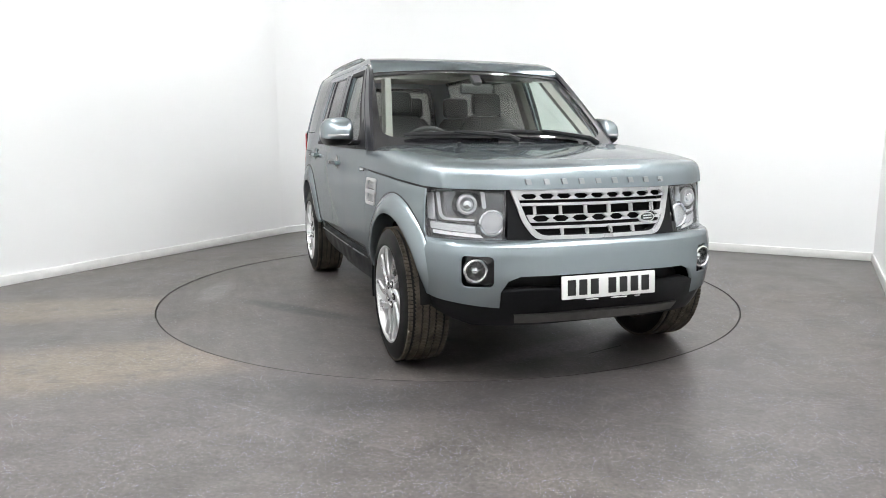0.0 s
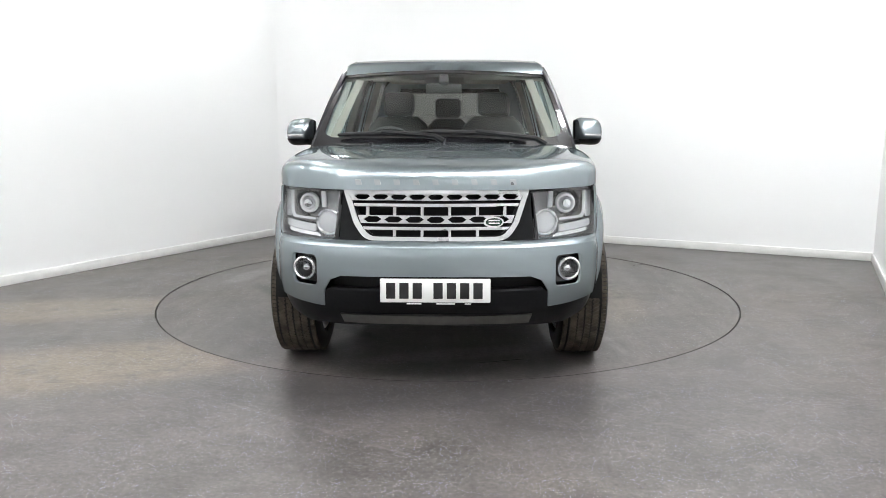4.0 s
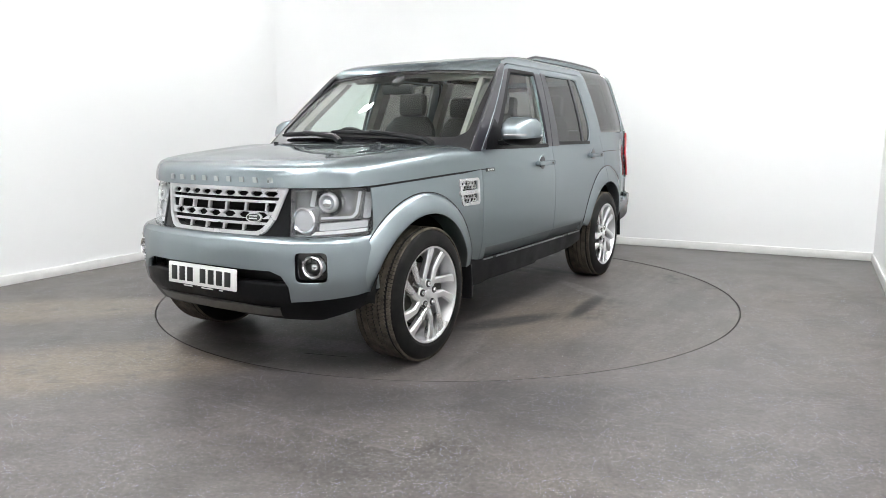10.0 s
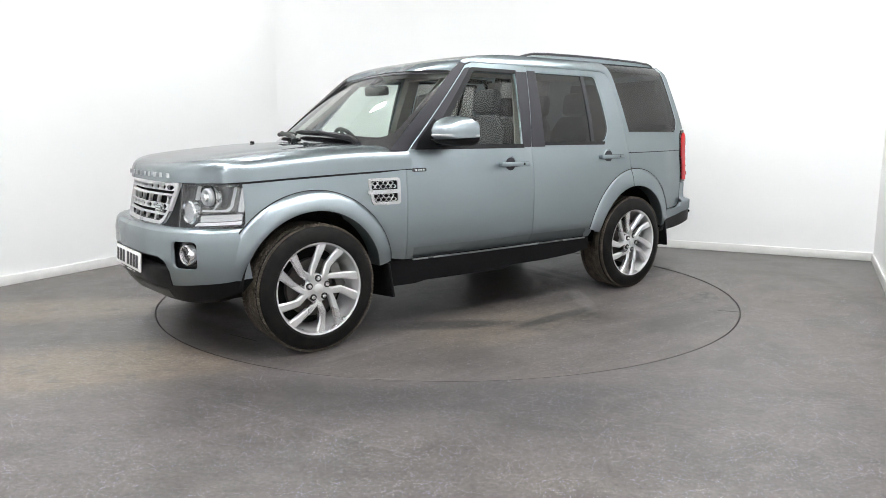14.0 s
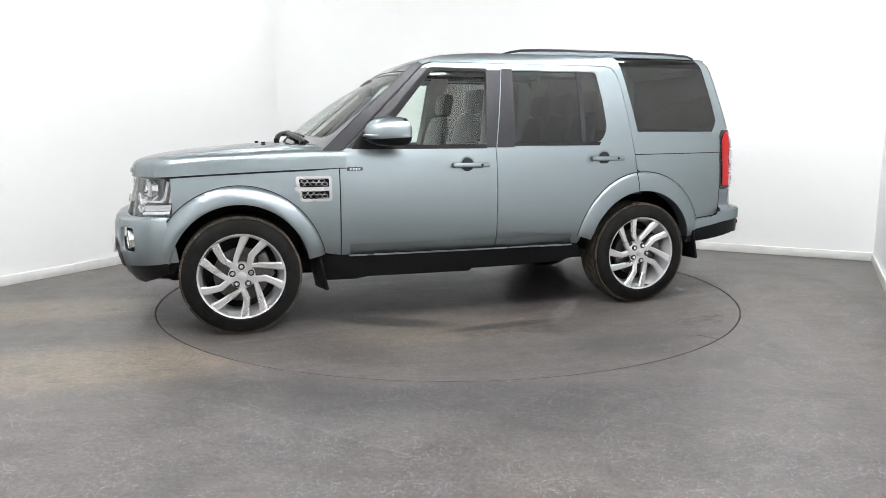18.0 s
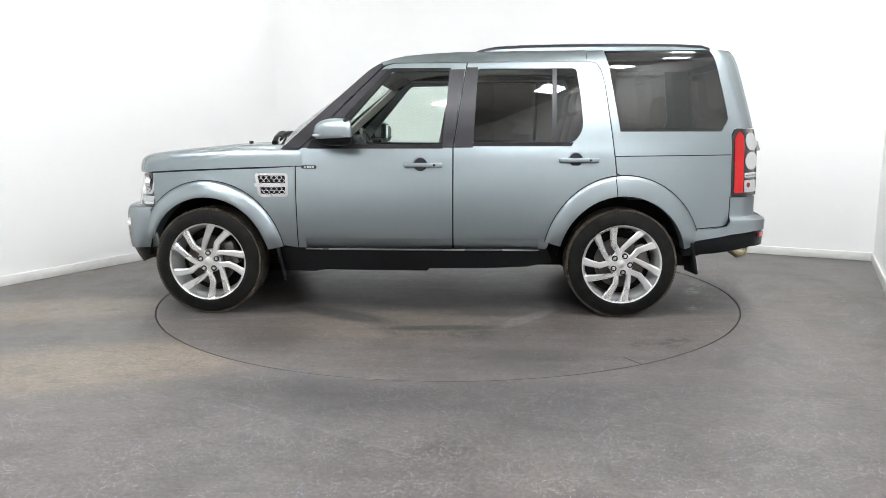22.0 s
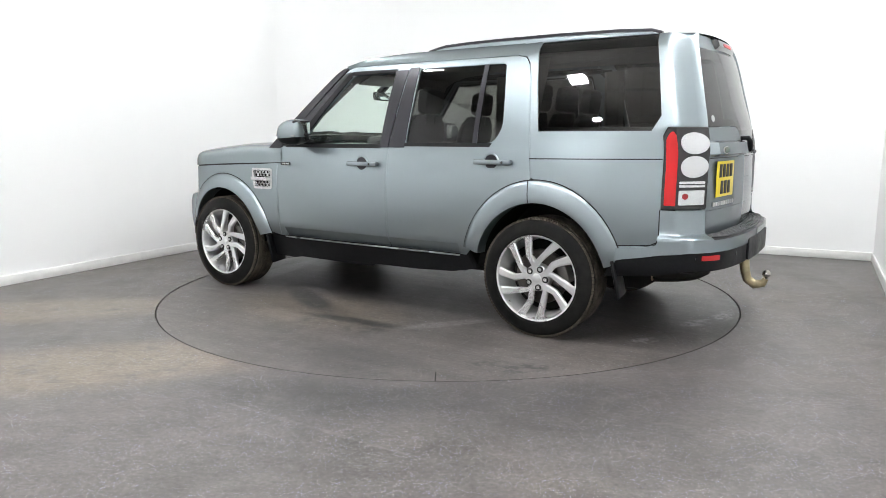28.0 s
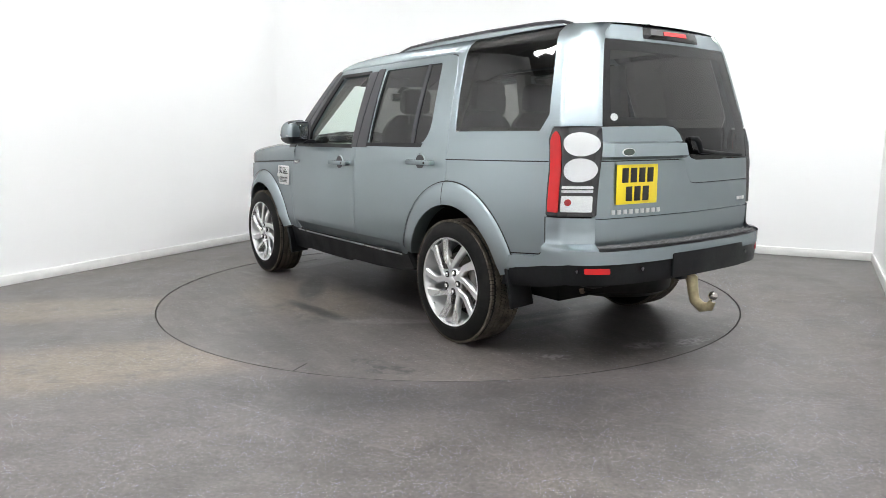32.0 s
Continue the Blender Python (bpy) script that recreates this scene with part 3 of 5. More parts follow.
def build_side(sign):
    out = (0, sign, 0)
    fx, fz, fa, fb, fA, fB = ARCH[1]
    rx, rz, ra, rb, rA, rB = ARCH[-1]
    sd = side(sign)
    # front wing
    wing = [(0.809, 0.474), (0.809, 1.042)] + [(x, BONNET_EDGE(x) - 0.011) for x in (1.0, 1.3, 1.6, 1.84)]
    wing += [(1.835, 0.9), (1.835, 0.78), (1.86, 0.74)] + arc(fx, fz, fA - 0.03, fB - 0.03, 41, 167, 22)
    vent = rounded([(0.872, 0.848), (0.872, 0.985), (1.075, 0.985), (1.05, 0.848)], 0.015)
    ob = cpart("front_wing", panel(wing, sd, out, holes=[vent]), M_PAINT)
    cpart("bonnet_gap", panel([(0.8, 1.02), (0.8, 1.07)] + [(x, BONNET_EDGE(x) + 0.012) for x in (1.0, 1.3, 1.6, 1.85)] + [(x, BONNET_EDGE(x) - 0.03) for x in (1.85, 1.6, 1.3, 1.0)], side(sign, 0.014), out, 0.06, 0.01), M_RUBBER)
    # side vent: frame, bar and mesh
    fr = rounded([(0.858, 0.835), (0.858, 0.998), (1.092, 0.998), (1.062, 0.835)], 0.025)
    sv = side(sign, -0.007)
    v = cpart("side_vent", panel(fr, sv, out, 0.05, 0.012, holes=[rounded([(0.876, 0.852), (0.876, 0.981), (1.07, 0.981), (1.046, 0.852)], 0.012)]), M_GRILLE, "silver side vent frame")
    part("vent_bar", panel(rounded([(0.868, 0.903), (0.868, 0.928), (1.095, 0.928), (1.09, 0.903)], 0.006), side(sign, -0.011), out, 0.05, 0.014), M_GRILLE, v)
    part("vent_back", panel(rounded([(0.865, 0.842), (0.865, 0.99), (1.08, 0.99), (1.055, 0.842)], 0.01), side(sign, 0.03), out, 0.08, 0.005), M_DARK, v, "black recess")
    for row in range(4):
        for c in range(5):
            cx = 0.902 + c * 0.037 + (row % 2) * 0.018
            cz = (0.866, 0.889, 0.945, 0.966)[row]
            hexa = [(cx + 0.02 * math.cos(radians(60 * k)), cz + 0.0135 * math.sin(radians(60 * k))) for k in range(6)]
            hole = [(cx + 0.0176 * math.cos(radians(60 * k)), cz + 0.0116 * math.sin(radians(60 * k))) for k in range(6)]
            part("mesh_cell", panel(hexa, side(sign, 0.004), out, 0.06, 0.012, holes=[hole]), M_GRILLE, v)
    # doors
    glass_f = rounded([(0.575, 1.192), (0.14, 1.688, 0.03), (-0.262, 1.692, 0.015), (-0.213, 1.192, 0.01)], 0.02)
    outline_f = [(0.745, 0.474), (0.8, 0.474), (0.8, 1.148)] + [(0.762, 1.166), (0.19, 1.726), (0.13, 1.744), (-0.372, 1.748), (-0.279, 1.17), (-0.279, 0.547), (0.752, 0.547)]
    door_f = cpart("front_door", panel(outline_f, sd, out, holes=[glass_f], thick=0.03), M_PAINT, "grey front door")
    glass_r = rounded([(-0.42, 1.203), (-0.452, 1.708), (-1.125, 1.71, 0.03), (-1.152, 1.5, 0.01), (-1.168, 1.3, 0.09), (-1.11, 1.203, 0.06)], 0.015)
    outline_r = [(-0.868, 0.547), (-0.289, 0.547), (-0.289, 1.17), (-0.382, 1.748), (-1.2, 1.748), (-1.255, 1.735), (-1.285, 1.69), (-1.31, 1.6), (-1.362, 1.2), (-1.384, 0.99)]
    outline_r += arc(rx, rz, rA - 0.03, rB - 0.03, 84, 11, 16) + [(-0.92, 0.474), (-0.876, 0.474)]
    door_r = cpart("rear_door", panel(outline_r, sd, out, holes=[glass_r], thick=0.03), M_PAINT, "grey rear door")
    # lower band of each door, turned in towards the sill below a crease
    def tuck(s, z):
        p = sd(s, 0.545)
        return Vector((p.x, p.y - sign * (0.003 + 0.62 * (0.545 - z)), z))
    part("lower_band", panel([(0.751, 0.545), (0.745, 0.474), (-0.279, 0.474), (-0.279, 0.545)], tuck, out, 0.06, 0.02), M_PAINT, door_f)
    part("lower_band", panel([(-0.289, 0.545), (-0.289, 0.474), (-0.875, 0.474), (-0.867, 0.545)], tuck, out, 0.06, 0.02), M_PAINT, door_r)
    # glass, seals, black pillar covers
    g = part("window", panel(rounded([(0.6, 1.18), (0.145, 1.697), (-0.268, 1.701), (-0.205, 1.18)], 0.02), side(sign, 0.014), out, 0.08, 0.004), M_GLASS, door_f, "clear greenish side glass")
    g.visible_shadow = False
    g = part("window", panel(rounded([(-0.412, 1.195), (-0.445, 1.716), (-0.967, 1.716), (-0.957, 1.195)], 0.01), side(sign, 0.014), out, 0.08, 0.004), M_PRIVACY, door_r, "dark privacy glass")
    g.visible_shadow = False
    g = part("quarter_light", panel(rounded([(-0.982, 1.195), (-0.99, 1.716), (-1.135, 1.718), (-1.16, 1.5), (-1.176, 1.3), (-1.115, 1.195)], 0.02), side(sign, 0.014), out, 0.08, 0.004), M_PRIVACY, door_r, "dark privacy glass")
    g.visible_shadow = False
    part("divider_bar", panel([(-0.952, 1.2), (-0.962, 1.712), (-0.992, 1.712), (-0.985, 1.2)], side(sign, 0.006), out, 0.08, 0.02), M_PILLAR, door_r)
    part("pillar_cover", panel([(-0.212, 1.19), (-0.258, 1.7), (-0.363, 1.702), (-0.28, 1.172), (-0.212, 1.172)], side(sign, -0.008), out, 0.08, 0.012), M_PILLAR, door_f, "satin black pillar cover")
    part("pillar_cover", panel([(-0.291, 1.172), (-0.377, 1.714), (-0.452, 1.714), (-0.42, 1.2), (-0.42, 1.172)], side(sign, -0.008), out, 0.08, 0.012), M_PILLAR, door_r, "satin black pillar cover")
    part("window_seal", panel([(0.72, 1.165), (0.72, 1.192), (-0.214, 1.192), (-0.214, 1.165)], side(sign, -0.005), out, 0.08, 0.012), M_RUBBER, door_f)
    part("window_seal", panel([(-0.42, 1.18), (-0.42, 1.204), (-1.1, 1.204), (-1.085, 1.18)], side(sign, -0.005), out, 0.08, 0.012), M_RUBBER, door_r)
    part("window_seal", panel([(0.66, 1.175), (0.175, 1.7), (0.14, 1.712), (-0.265, 1.712), (-0.262, 1.69), (0.14, 1.686), (0.575, 1.19), (0.575, 1.175)], side(sign, -0.003), out, 0.08, 0.012), M_RUBBER, door_f)
    part("pillar_cover", panel([(0.757, 1.171), (0.215, 1.7), (0.165, 1.712), (0.175, 1.698), (0.64, 1.192), (0.66, 1.171)], side(sign, -0.006), out, 0.06, 0.012), M_PILLAR, door_f, "satin black window frame")
    part("mirror_sail", panel([(0.72, 1.17), (0.69, 1.22), (0.545, 1.36), (0.5, 1.29), (0.49, 1.17)], side(sign, -0.008), out, 0.05, 0.02), M_BLACK, door_f)
    # inner trim behind the skins
    part("door_card", panel([(0.8, 0.45), (0.8, 1.16), (-0.27, 1.16), (-0.27, 0.45)], side(sign, 0.07), out, 0.15, 0.03), M_DASH, door_f, "charcoal door trim")
    part("door_card", panel([(-0.3, 0.45), (-0.3, 1.17), (-1.15, 1.17), (-1.1, 0.9), (-0.85, 0.45)], side(sign, 0.07), out, 0.15, 0.03), M_DASH, door_r, "charcoal door trim")
    # handles
    for door, hx in ((door_f, -0.083), (door_r, -1.133)):
        hz = 1.056 if door is door_f else 1.088
        y = sign * (WIDTH(hz) * NARROW(hx))
        cup = lathe([(0.001, 0.004), (0.04, 0.004), (0.05, 0.008), (0.056, 0.001)], 28, pose(hx + 0.02, y - sign * 0.003, hz, -90 * sign, 0, 0))
        part("handle_cup", moved(cup, Matrix.Identity(4)), M_PAINT, door)
        # Shade inside the handle cup, laid in as a dark disc.
        shade = lathe([(0.001, 0.007), (0.045, 0.007), (0.046, 0.003)], 24, pose(hx + 0.02, y - sign * 0.001, hz, -90 * sign, 0, 0))
        part("cup_shade", shade, M_PILLAR, door, "shade in the handle cup, laid in as a dark disc")
        h = part("door_handle", brick(0.265, 0.022, 0.032, 0.008, pose(hx, y + sign * 0.032, hz - 0.002)), M_PAINT, door, "body-coloured pull handle")
        part("handle_foot", brick(0.05, 0.036, 0.028, 0.006, pose(hx + 0.105, y + sign * 0.014, hz - 0.002)), M_PAINT, h)
        part("handle_foot", brick(0.05, 0.036, 0.028, 0.006, pose(hx - 0.105, y + sign * 0.014, hz - 0.002)), M_PAINT, h)
        part("lock_button", lathe([(0.001, 0.004), (0.007, 0.004), (0.008, 0)], 14, pose(hx - 0.075, y + sign * 0.0425, hz - 0.002, -90 * sign, 0, 0)), M_GLOSSBLACK, h)
    # quarter panel, glass and rear pillar
    quarter = [(-1.392, 1.0), (-1.37, 1.2), (-1.318, 1.6), (-1.292, 1.7), (-1.26, 1.745), (-1.2, 1.757), (-1.2, 1.83), (-1.318, 1.835), (-1.335, 1.745), (-1.412, 1.275), (-2.12, 1.275), (-2.188, 1.36), (-2.188, 1.55),
               (-2.182, 1.7), (-2.172, 1.835), (-2.455, 1.835), (-2.455, 1.3), (-2.225, 1.3), (-2.19, 1.25), (-2.192, 0.84), (-2.192, 0.675), (-2.18, 0.645), (-2.14, 0.627), (-1.935, 0.605)]
    quarter += arc(rx, rz, rA - 0.03, rB - 0.03, 155, 95, 14)
    q = cpart("quarter_panel", panel(quarter, sd, out, 0.05), M_PAINT, "grey rear quarter panel and pillar")
    glass_q = [(-1.418, 1.281), (-1.341, 1.745), (-1.325, 1.832), (-2.166, 1.832), (-2.176, 1.7), (-2.182, 1.55), (-2.182, 1.362), (-2.117, 1.281)]
    part("side_window", panel(rounded(glass_q, 0.01), side(sign, 0.008), out, 0.05, 0.004), M_PRIVACY, q, "dark privacy glass").visible_shadow = False
    # Shade in the panel's groove, drawn as a thin dark strip.
    part("crease", panel([(-1.375, 1.108), (-1.375, 1.114), (-2.188, 1.122), (-2.188, 1.116)], side(sign, -0.0015), out, 0.1, 0.003), M_RUBBER, q)
    part("shut_line", panel([(-2.192, 0.835), (-2.192, 0.675), (-2.179, 0.645), (-2.14, 0.628), (-1.94, 0.616), (-1.94, 0.622), (-2.14, 0.634), (-2.174, 0.65), (-2.186, 0.68), (-2.186, 0.835)], side(sign, -0.0015), out, 0.05, 0.003), M_RUBBER, q)
    part("glass_band", panel([(-1.335, 1.76), (-1.327, 1.828), (-2.16, 1.828), (-2.165, 1.76)], side(sign, 0.012), out, 0.06, 0.01), M_GLOSSBLACK, q)
    # roof side above the doors
    cant = [(0.2, 1.735), (0.14, 1.753), (-1.195, 1.757), (-1.195, 1.835), (-0.3, 1.828), (0.05, 1.8), (0.22, 1.755)]
    cpart("cant_rail", panel(cant, sd, out, 0.06), M_PAINT)
    # windscreen pillar
    cpart("windscreen_pillar", panel([(0.91, 1.16), (0.3, 1.7), (0.235, 1.742), (0.2, 1.733), (0.768, 1.177), (0.79, 1.157)], side(sign, -0.005), out, 0.05, 0.03), M_PILLAR, "satin black windscreen pillar")
    cpart("wing_top", panel([(0.806, 1.046), (0.806, 1.16), (0.91, 1.155), (1.05, 1.06), (1.05, 1.05)], side(sign, 0.004), out, 0.05, 0.02), M_PAINT)
    for gap in ([(0.83, 0.47), (0.83, 1.15), (0.78, 1.19), (0.74, 1.16), (0.775, 1.12), (0.775, 0.47)], [(-0.255, 0.552), (-0.255, 1.17), (-0.35, 1.75), (-0.4, 1.75), (-0.312, 1.17), (-0.312, 0.552)],
                [(-1.34, 1.0), (-1.335, 1.2), (-1.285, 1.58), (-1.26, 1.67), (-1.22, 1.72), (-1.18, 1.76), (-1.3, 1.76), (-1.32, 1.68), (-1.345, 1.58), (-1.39, 1.2), (-1.41, 1.0)],
                [(0.2, 1.71), (0.13, 1.73), (-1.22, 1.735), (-1.22, 1.772), (0.13, 1.768), (0.23, 1.745)], [(0.84, 1.13), (0.83, 1.15), (0.25, 1.715), (0.21, 1.745), (0.16, 1.73), (0.2, 1.69), (0.7, 1.2), (0.74, 1.15)]):
        cpart("door_seal", panel(gap, side(sign, 0.016), out, 0.08, 0.01), M_RUBBER, "black door seal")
    # sill, strip and badge
    sill = [(0.93, 0.468), (0.92, 0.3), (0.7, 0.298), (0.62, 0.312), (-0.1, 0.31), (-0.12, 0.328), (-0.5, 0.33), (-0.8, 0.345), (-0.97, 0.38), (-0.93, 0.468)]
    cpart("sill", panel(sill, side(sign, 0.006), out, 0.08, 0.05), M_BLACK, "black plastic sill")
    cpart("sill_strip", panel([(0.745, 0.462), (0.757, 0.4715), (-0.875, 0.4715), (-0.875, 0.462)], side(sign, -0.01), out, 0.3, 0.004), M_LETTER, "thin satin strip along the door bottoms")
    cpart("wing_badge", panel(rounded([(0.655, 1.028), (0.655, 1.05), (0.76, 1.05), (0.76, 1.028)], 0.008), side(sign, -0.004), out, 0.05, 0.006), M_GLOSSBLACK, "small black badge")
    for k in range(4):
        cpart("badge_mark", panel([(0.671 + 0.019 * k, 1.034), (0.671 + 0.019 * k, 1.044), (0.683 + 0.019 * k, 1.044), (0.683 + 0.019 * k, 1.034)], side(sign, -0.0065), out, 0.05, 0.003), M_SILVER)
    # Crease shade on the door, drawn as a short dark strip.
    cpart("feature_line", panel([(0.76, 1.041), (0.76, 1.047), (0.81, 1.047), (0.81, 1.041)], side(sign, -0.0012), out, 0.1, 0.003), M_RUBBER)


def build_flare(sign):
    for end in (1, -1):
        cx, cz, a0, b0, a1, b1 = ARCH[end]
        rows = []
        for k in range(49):
            t = radians(11 + 158 * k / 48) if end > 0 else radians(14 + 154 * k / 48)
            c, s = math.cos(t), math.sin(t)
            row = []
            for f, push, deep in ((0.0, 0.0, -0.075), (0.0, 0.036, -0.02), (0.04, 0.041, 0), (0.14, 0.043, 0), (0.3, 0.041, 0), (0.55, 0.034, 0), (0.8, 0.02, 0), (0.94, 0.008, 0), (1.0, -0.012, 0)):
                x = cx + (a0 + (a1 - a0) * f) * c
                z = max(0.335, cz + (b0 + (b1 - b0) * f) * s)
                lim = min(max(x, -2.1), 2.02)
                body = WIDTH(max(z, 0.45)) * NARROW(lim, z)
                row.append(Vector((x, sign * (body + push * (1.0 if end > 0 else 0.5) + deep), z)))
            rows.append(row)
        seam = []
        for k in range(49):
            t = radians(11 + 158 * k / 48) if end > 0 else radians(14 + 154 * k / 48)
            line = []
            for f in (0.975, 1.0, 1.03):
                x, z = cx + (a0 + (a1 - a0) * f) * math.cos(t), max(0.335, cz + (b0 + (b1 - b0) * f) * math.sin(t))
                line.append(Vector((x, sign * (WIDTH(max(z, 0.45)) * NARROW(min(max(x, -2.1), 2.02), z) + (0.0035 if f < 1.02 else -0.002)), z)))
            seam.append(line)
        cpart("flare_seam", loft(seam), M_RUBBER, "dark joint round the wheel arch flare")
        cpart("arch_flare", loft(rows), M_PAINT, "body-coloured wheel arch flare", 60)
        if end < 0:
            line = []
            for t in (radians(83.2), radians(83.9)):
                row = []
                for f, push in ((0.0, 0.038), (0.04, 0.043), (0.3, 0.043), (0.55, 0.036), (0.8, 0.022), (1.0, 0.004)):
                    x, z = cx + (a0 + (a1 - a0) * f) * math.cos(t), cz + (b0 + (b1 - b0) * f) * math.sin(t)
                    row.append(Vector((x, sign * (WIDTH(z) * NARROW(x, z) + push * 0.5 + 0.0022), z)))
                line.append(row)
            cpart("flare_joint", loft(line), M_RUBBER, "thin joint across the flare")
        liner = []
        for k in range(25):
            t = radians(4 + 172 * k / 24)
            liner.append([Vector((cx + (a0 + 0.01) * math.cos(t), sign * y, cz + (b0 + 0.01) * math.sin(t))) for y in (0.86, 0.7, 0.5)])
        hub_wall = [[Vector((cx + (a0 + 0.01) * math.cos(radians(4 + 172 * k / 24)) * f, sign * 0.5, cz + (b0 + 0.01) * math.sin(radians(4 + 172 * k / 24)) * f)) for f in (1, 0.02)] for k in range(25)]
        cpart("arch_liner", join(loft(liner), loft(hub_wall)), M_DARK, "black wheel arch liner")
        fx = cx - (0.495 if end > 0 else 0.485)
        flap = brick(0.022, 0.19, 0.23, 0.008, pose(fx, sign * 0.795, 0.355 if end > 0 else 0.415, 0, 12, sign * (16 if end > 0 else 8)))
        cpart("mud_flap", flap, M_BLACK, "black mud flap")


# ---- front end ----
def build_front():
    up, out = nose_up(), (1, 0, 0)
    # black surround and grille
    cpart("grille_surround", panel([(-0.485, 0.733), (0.485, 0.733), (0.475, 0.86), (0.468, 1.0), (-0.468, 1.0), (-0.475, 0.86)], nose_up(0.012), out, 0.06, 0.03,
          holes=[rounded([(-0.432, 0.975), (-0.335, 0.775), (0.335, 0.775), (0.432, 0.975)], 0.05)]), M_BLACK, "black grille surround")
    shape = [(-0.455, 0.992, 0.01), (-0.4, 0.83, 0.02), (-0.345, 0.752, 0.07), (0.345, 0.752, 0.07), (0.4, 0.83, 0.02), (0.455, 0.992, 0.01)]
    hole = [(-0.428, 0.974, 0.01), (-0.38, 0.84, 0.02), (-0.325, 0.77, 0.05), (0.325, 0.77, 0.05), (0.38, 0.84, 0.02), (0.428, 0.974, 0.01)]
    grille = cpart("grille", panel(rounded(shape, 0.02), nose_up(-0.012), out, 0.06, 0.03, holes=[rounded(hole, 0.02)]), M_GRILLE, "silver framed radiator grille")
    part("grille_back", panel(rounded(shape, 0.02), nose_up(0.07), out, 0.1, 0.01), M_DARK, grille, "black radiator void")

    def half(z):
        return 0.43 - (0.985 - z) * 0.42 if z > 0.83 else 0.365 - (0.83 - z) * 0.6

    for lo, hi, n in ((0.943, 0.98, 9), (0.834, 0.871, 7)):
        w = half(lo)
        holes = []
        for k in range(n):
            c = (k - (n - 1) / 2) * 2 * (w - 0.005) / n
            mid, r, h = (lo + hi) / 2, (w / n) * 0.9, (hi - lo) * 0.41
            holes.append([(c - r, mid), (c - r * 0.5, mid - h), (c + r * 0.5, mid - h), (c + r, mid), (c + r * 0.5, mid + h), (c - r * 0.5, mid + h)])
        part("pierced_bar", panel([(-w, lo), (w, lo), (half(hi), hi), (-half(hi), hi)], nose_up(-0.006), out, 0.06, 0.02, holes=holes), M_GRILLE, grille, "silver bar pierced with lozenges")
    for lo, hi in ((0.914, 0.927), (0.803, 0.816)):
        w = half(lo)
        part("grille_bar", panel([(-w, lo), (w, lo), (half(hi), hi), (-half(hi), hi)], nose_up(-0.004), out, 0.06, 0.02), M_GRILLE, grille)
    for lo, hi in ((0.872, 0.912), (0.77, 0.801)):
        for k in range(6):
            s = (k - 2.5) * 0.135
            if abs(s) < half(lo) - 0.01:
                part("grille_upright", panel([(s - 0.006, lo), (s + 0.006, lo), (s + 0.006, hi), (s - 0.006, hi)], nose_up(0.004), out, 0.06, 0.02), M_GRILLE, grille)
    badge = [(0.278 + 0.048 * math.cos(a * math.pi / 10), 0.84 + 0.026 * math.sin(a * math.pi / 10)) for a in range(20)]
    b = part("badge", panel(badge, nose_up(-0.016), out, 0.05, 0.014), M_SILVER, grille, "oval silver and green badge")
    part("badge_field", panel([(0.278 + 0.04 * math.cos(a * math.pi / 10), 0.84 + 0.019 * math.sin(a * math.pi / 10)) for a in range(20)], nose_up(-0.019), out, 0.05, 0.004), M_BADGE, b)
    for dz in (-0.006, 0.007):
        part("badge_bar", panel([(0.252, 0.838 + dz), (0.304, 0.838 + dz), (0.304, 0.844 + dz), (0.252, 0.844 + dz)], nose_up(-0.021), out, 0.05, 0.003), M_SILVER, b)
    # bumper skin with mouth and lamp openings
    low = nose_low()
    for sign in (1, -1):
        fog = rounded([(sign * 0.585, 0.53), (sign * 0.585, 0.684), (sign * 0.75, 0.684), (sign * 0.75, 0.53)], 0.03)
        skin = [(0, 0.728), (0, 0.592), (sign * 0.46, 0.588), (sign * 0.52, 0.565), (sign * 0.555, 0.51), (sign * 0.562, 0.43), (sign * 0.9, 0.458), (sign * 1.05, 0.475), (sign * 1.03, 0.62), (sign * 0.985, 0.728)]
        cpart("front_bumper", panel(skin, low, out, 0.05, 0.02, holes=[fog]), M_PAINT, "grey front bumper half")
        # ledge under the lamps
        rows = []
        for k in range(25):
            s = sign * 0.985 * k / 24
            a, b2 = low(s, 0.728), nose_up(0.01)(s * 0.93 / 0.985, 0.752)
            rows.append([a, a.lerp(b2, 0.15) + Vector((0, 0, 0.012)), a.lerp(b2, 0.55) + Vector((0, 0, 0.012)), b2 + Vector((0.004, 0, -0.004)), b2 - Vector((0.06, 0, -0.004))])
        cpart("bumper_ledge", loft(rows), M_PAINT)
        cpart("washer_cap", brick(0.03, 0.035, 0.01, 0.004, pose(2.09, sign * 0.61, 0.744)), M_BLACK)
        # fog lamp
        c = low(sign * 0.666, 0.61)
        box = cpart("fog_lamp", panel(rounded([(sign * 0.575, 0.52), (sign * 0.575, 0.69), (sign * 0.76, 0.69), (sign * 0.76, 0.52)], 0.02), nose_low(0.035), out, 0.06, 0.01), M_GLOSSBLACK, "round fog lamp in a black recess")
        yaw = sign * 22
        aim = Matrix.Translation((c.x - 0.026, c.y - sign * 0.004, 0.61)) @ Euler((0, radians(90), radians(yaw) * 0.6)).to_matrix().to_4x4()
        part("bezel", lathe([(0.046, -0.02), (0.046, 0.012), (0.051, 0.018), (0.058, 0.012), (0.06, -0.02)], 32, aim), M_CHROME, box, "chrome ring")
        part("bulb_bowl", lathe([(0.001, -0.035), (0.02, -0.032), (0.04, -0.02), (0.05, 0.002)], 28, aim), M_GLOSSBLACK, box)
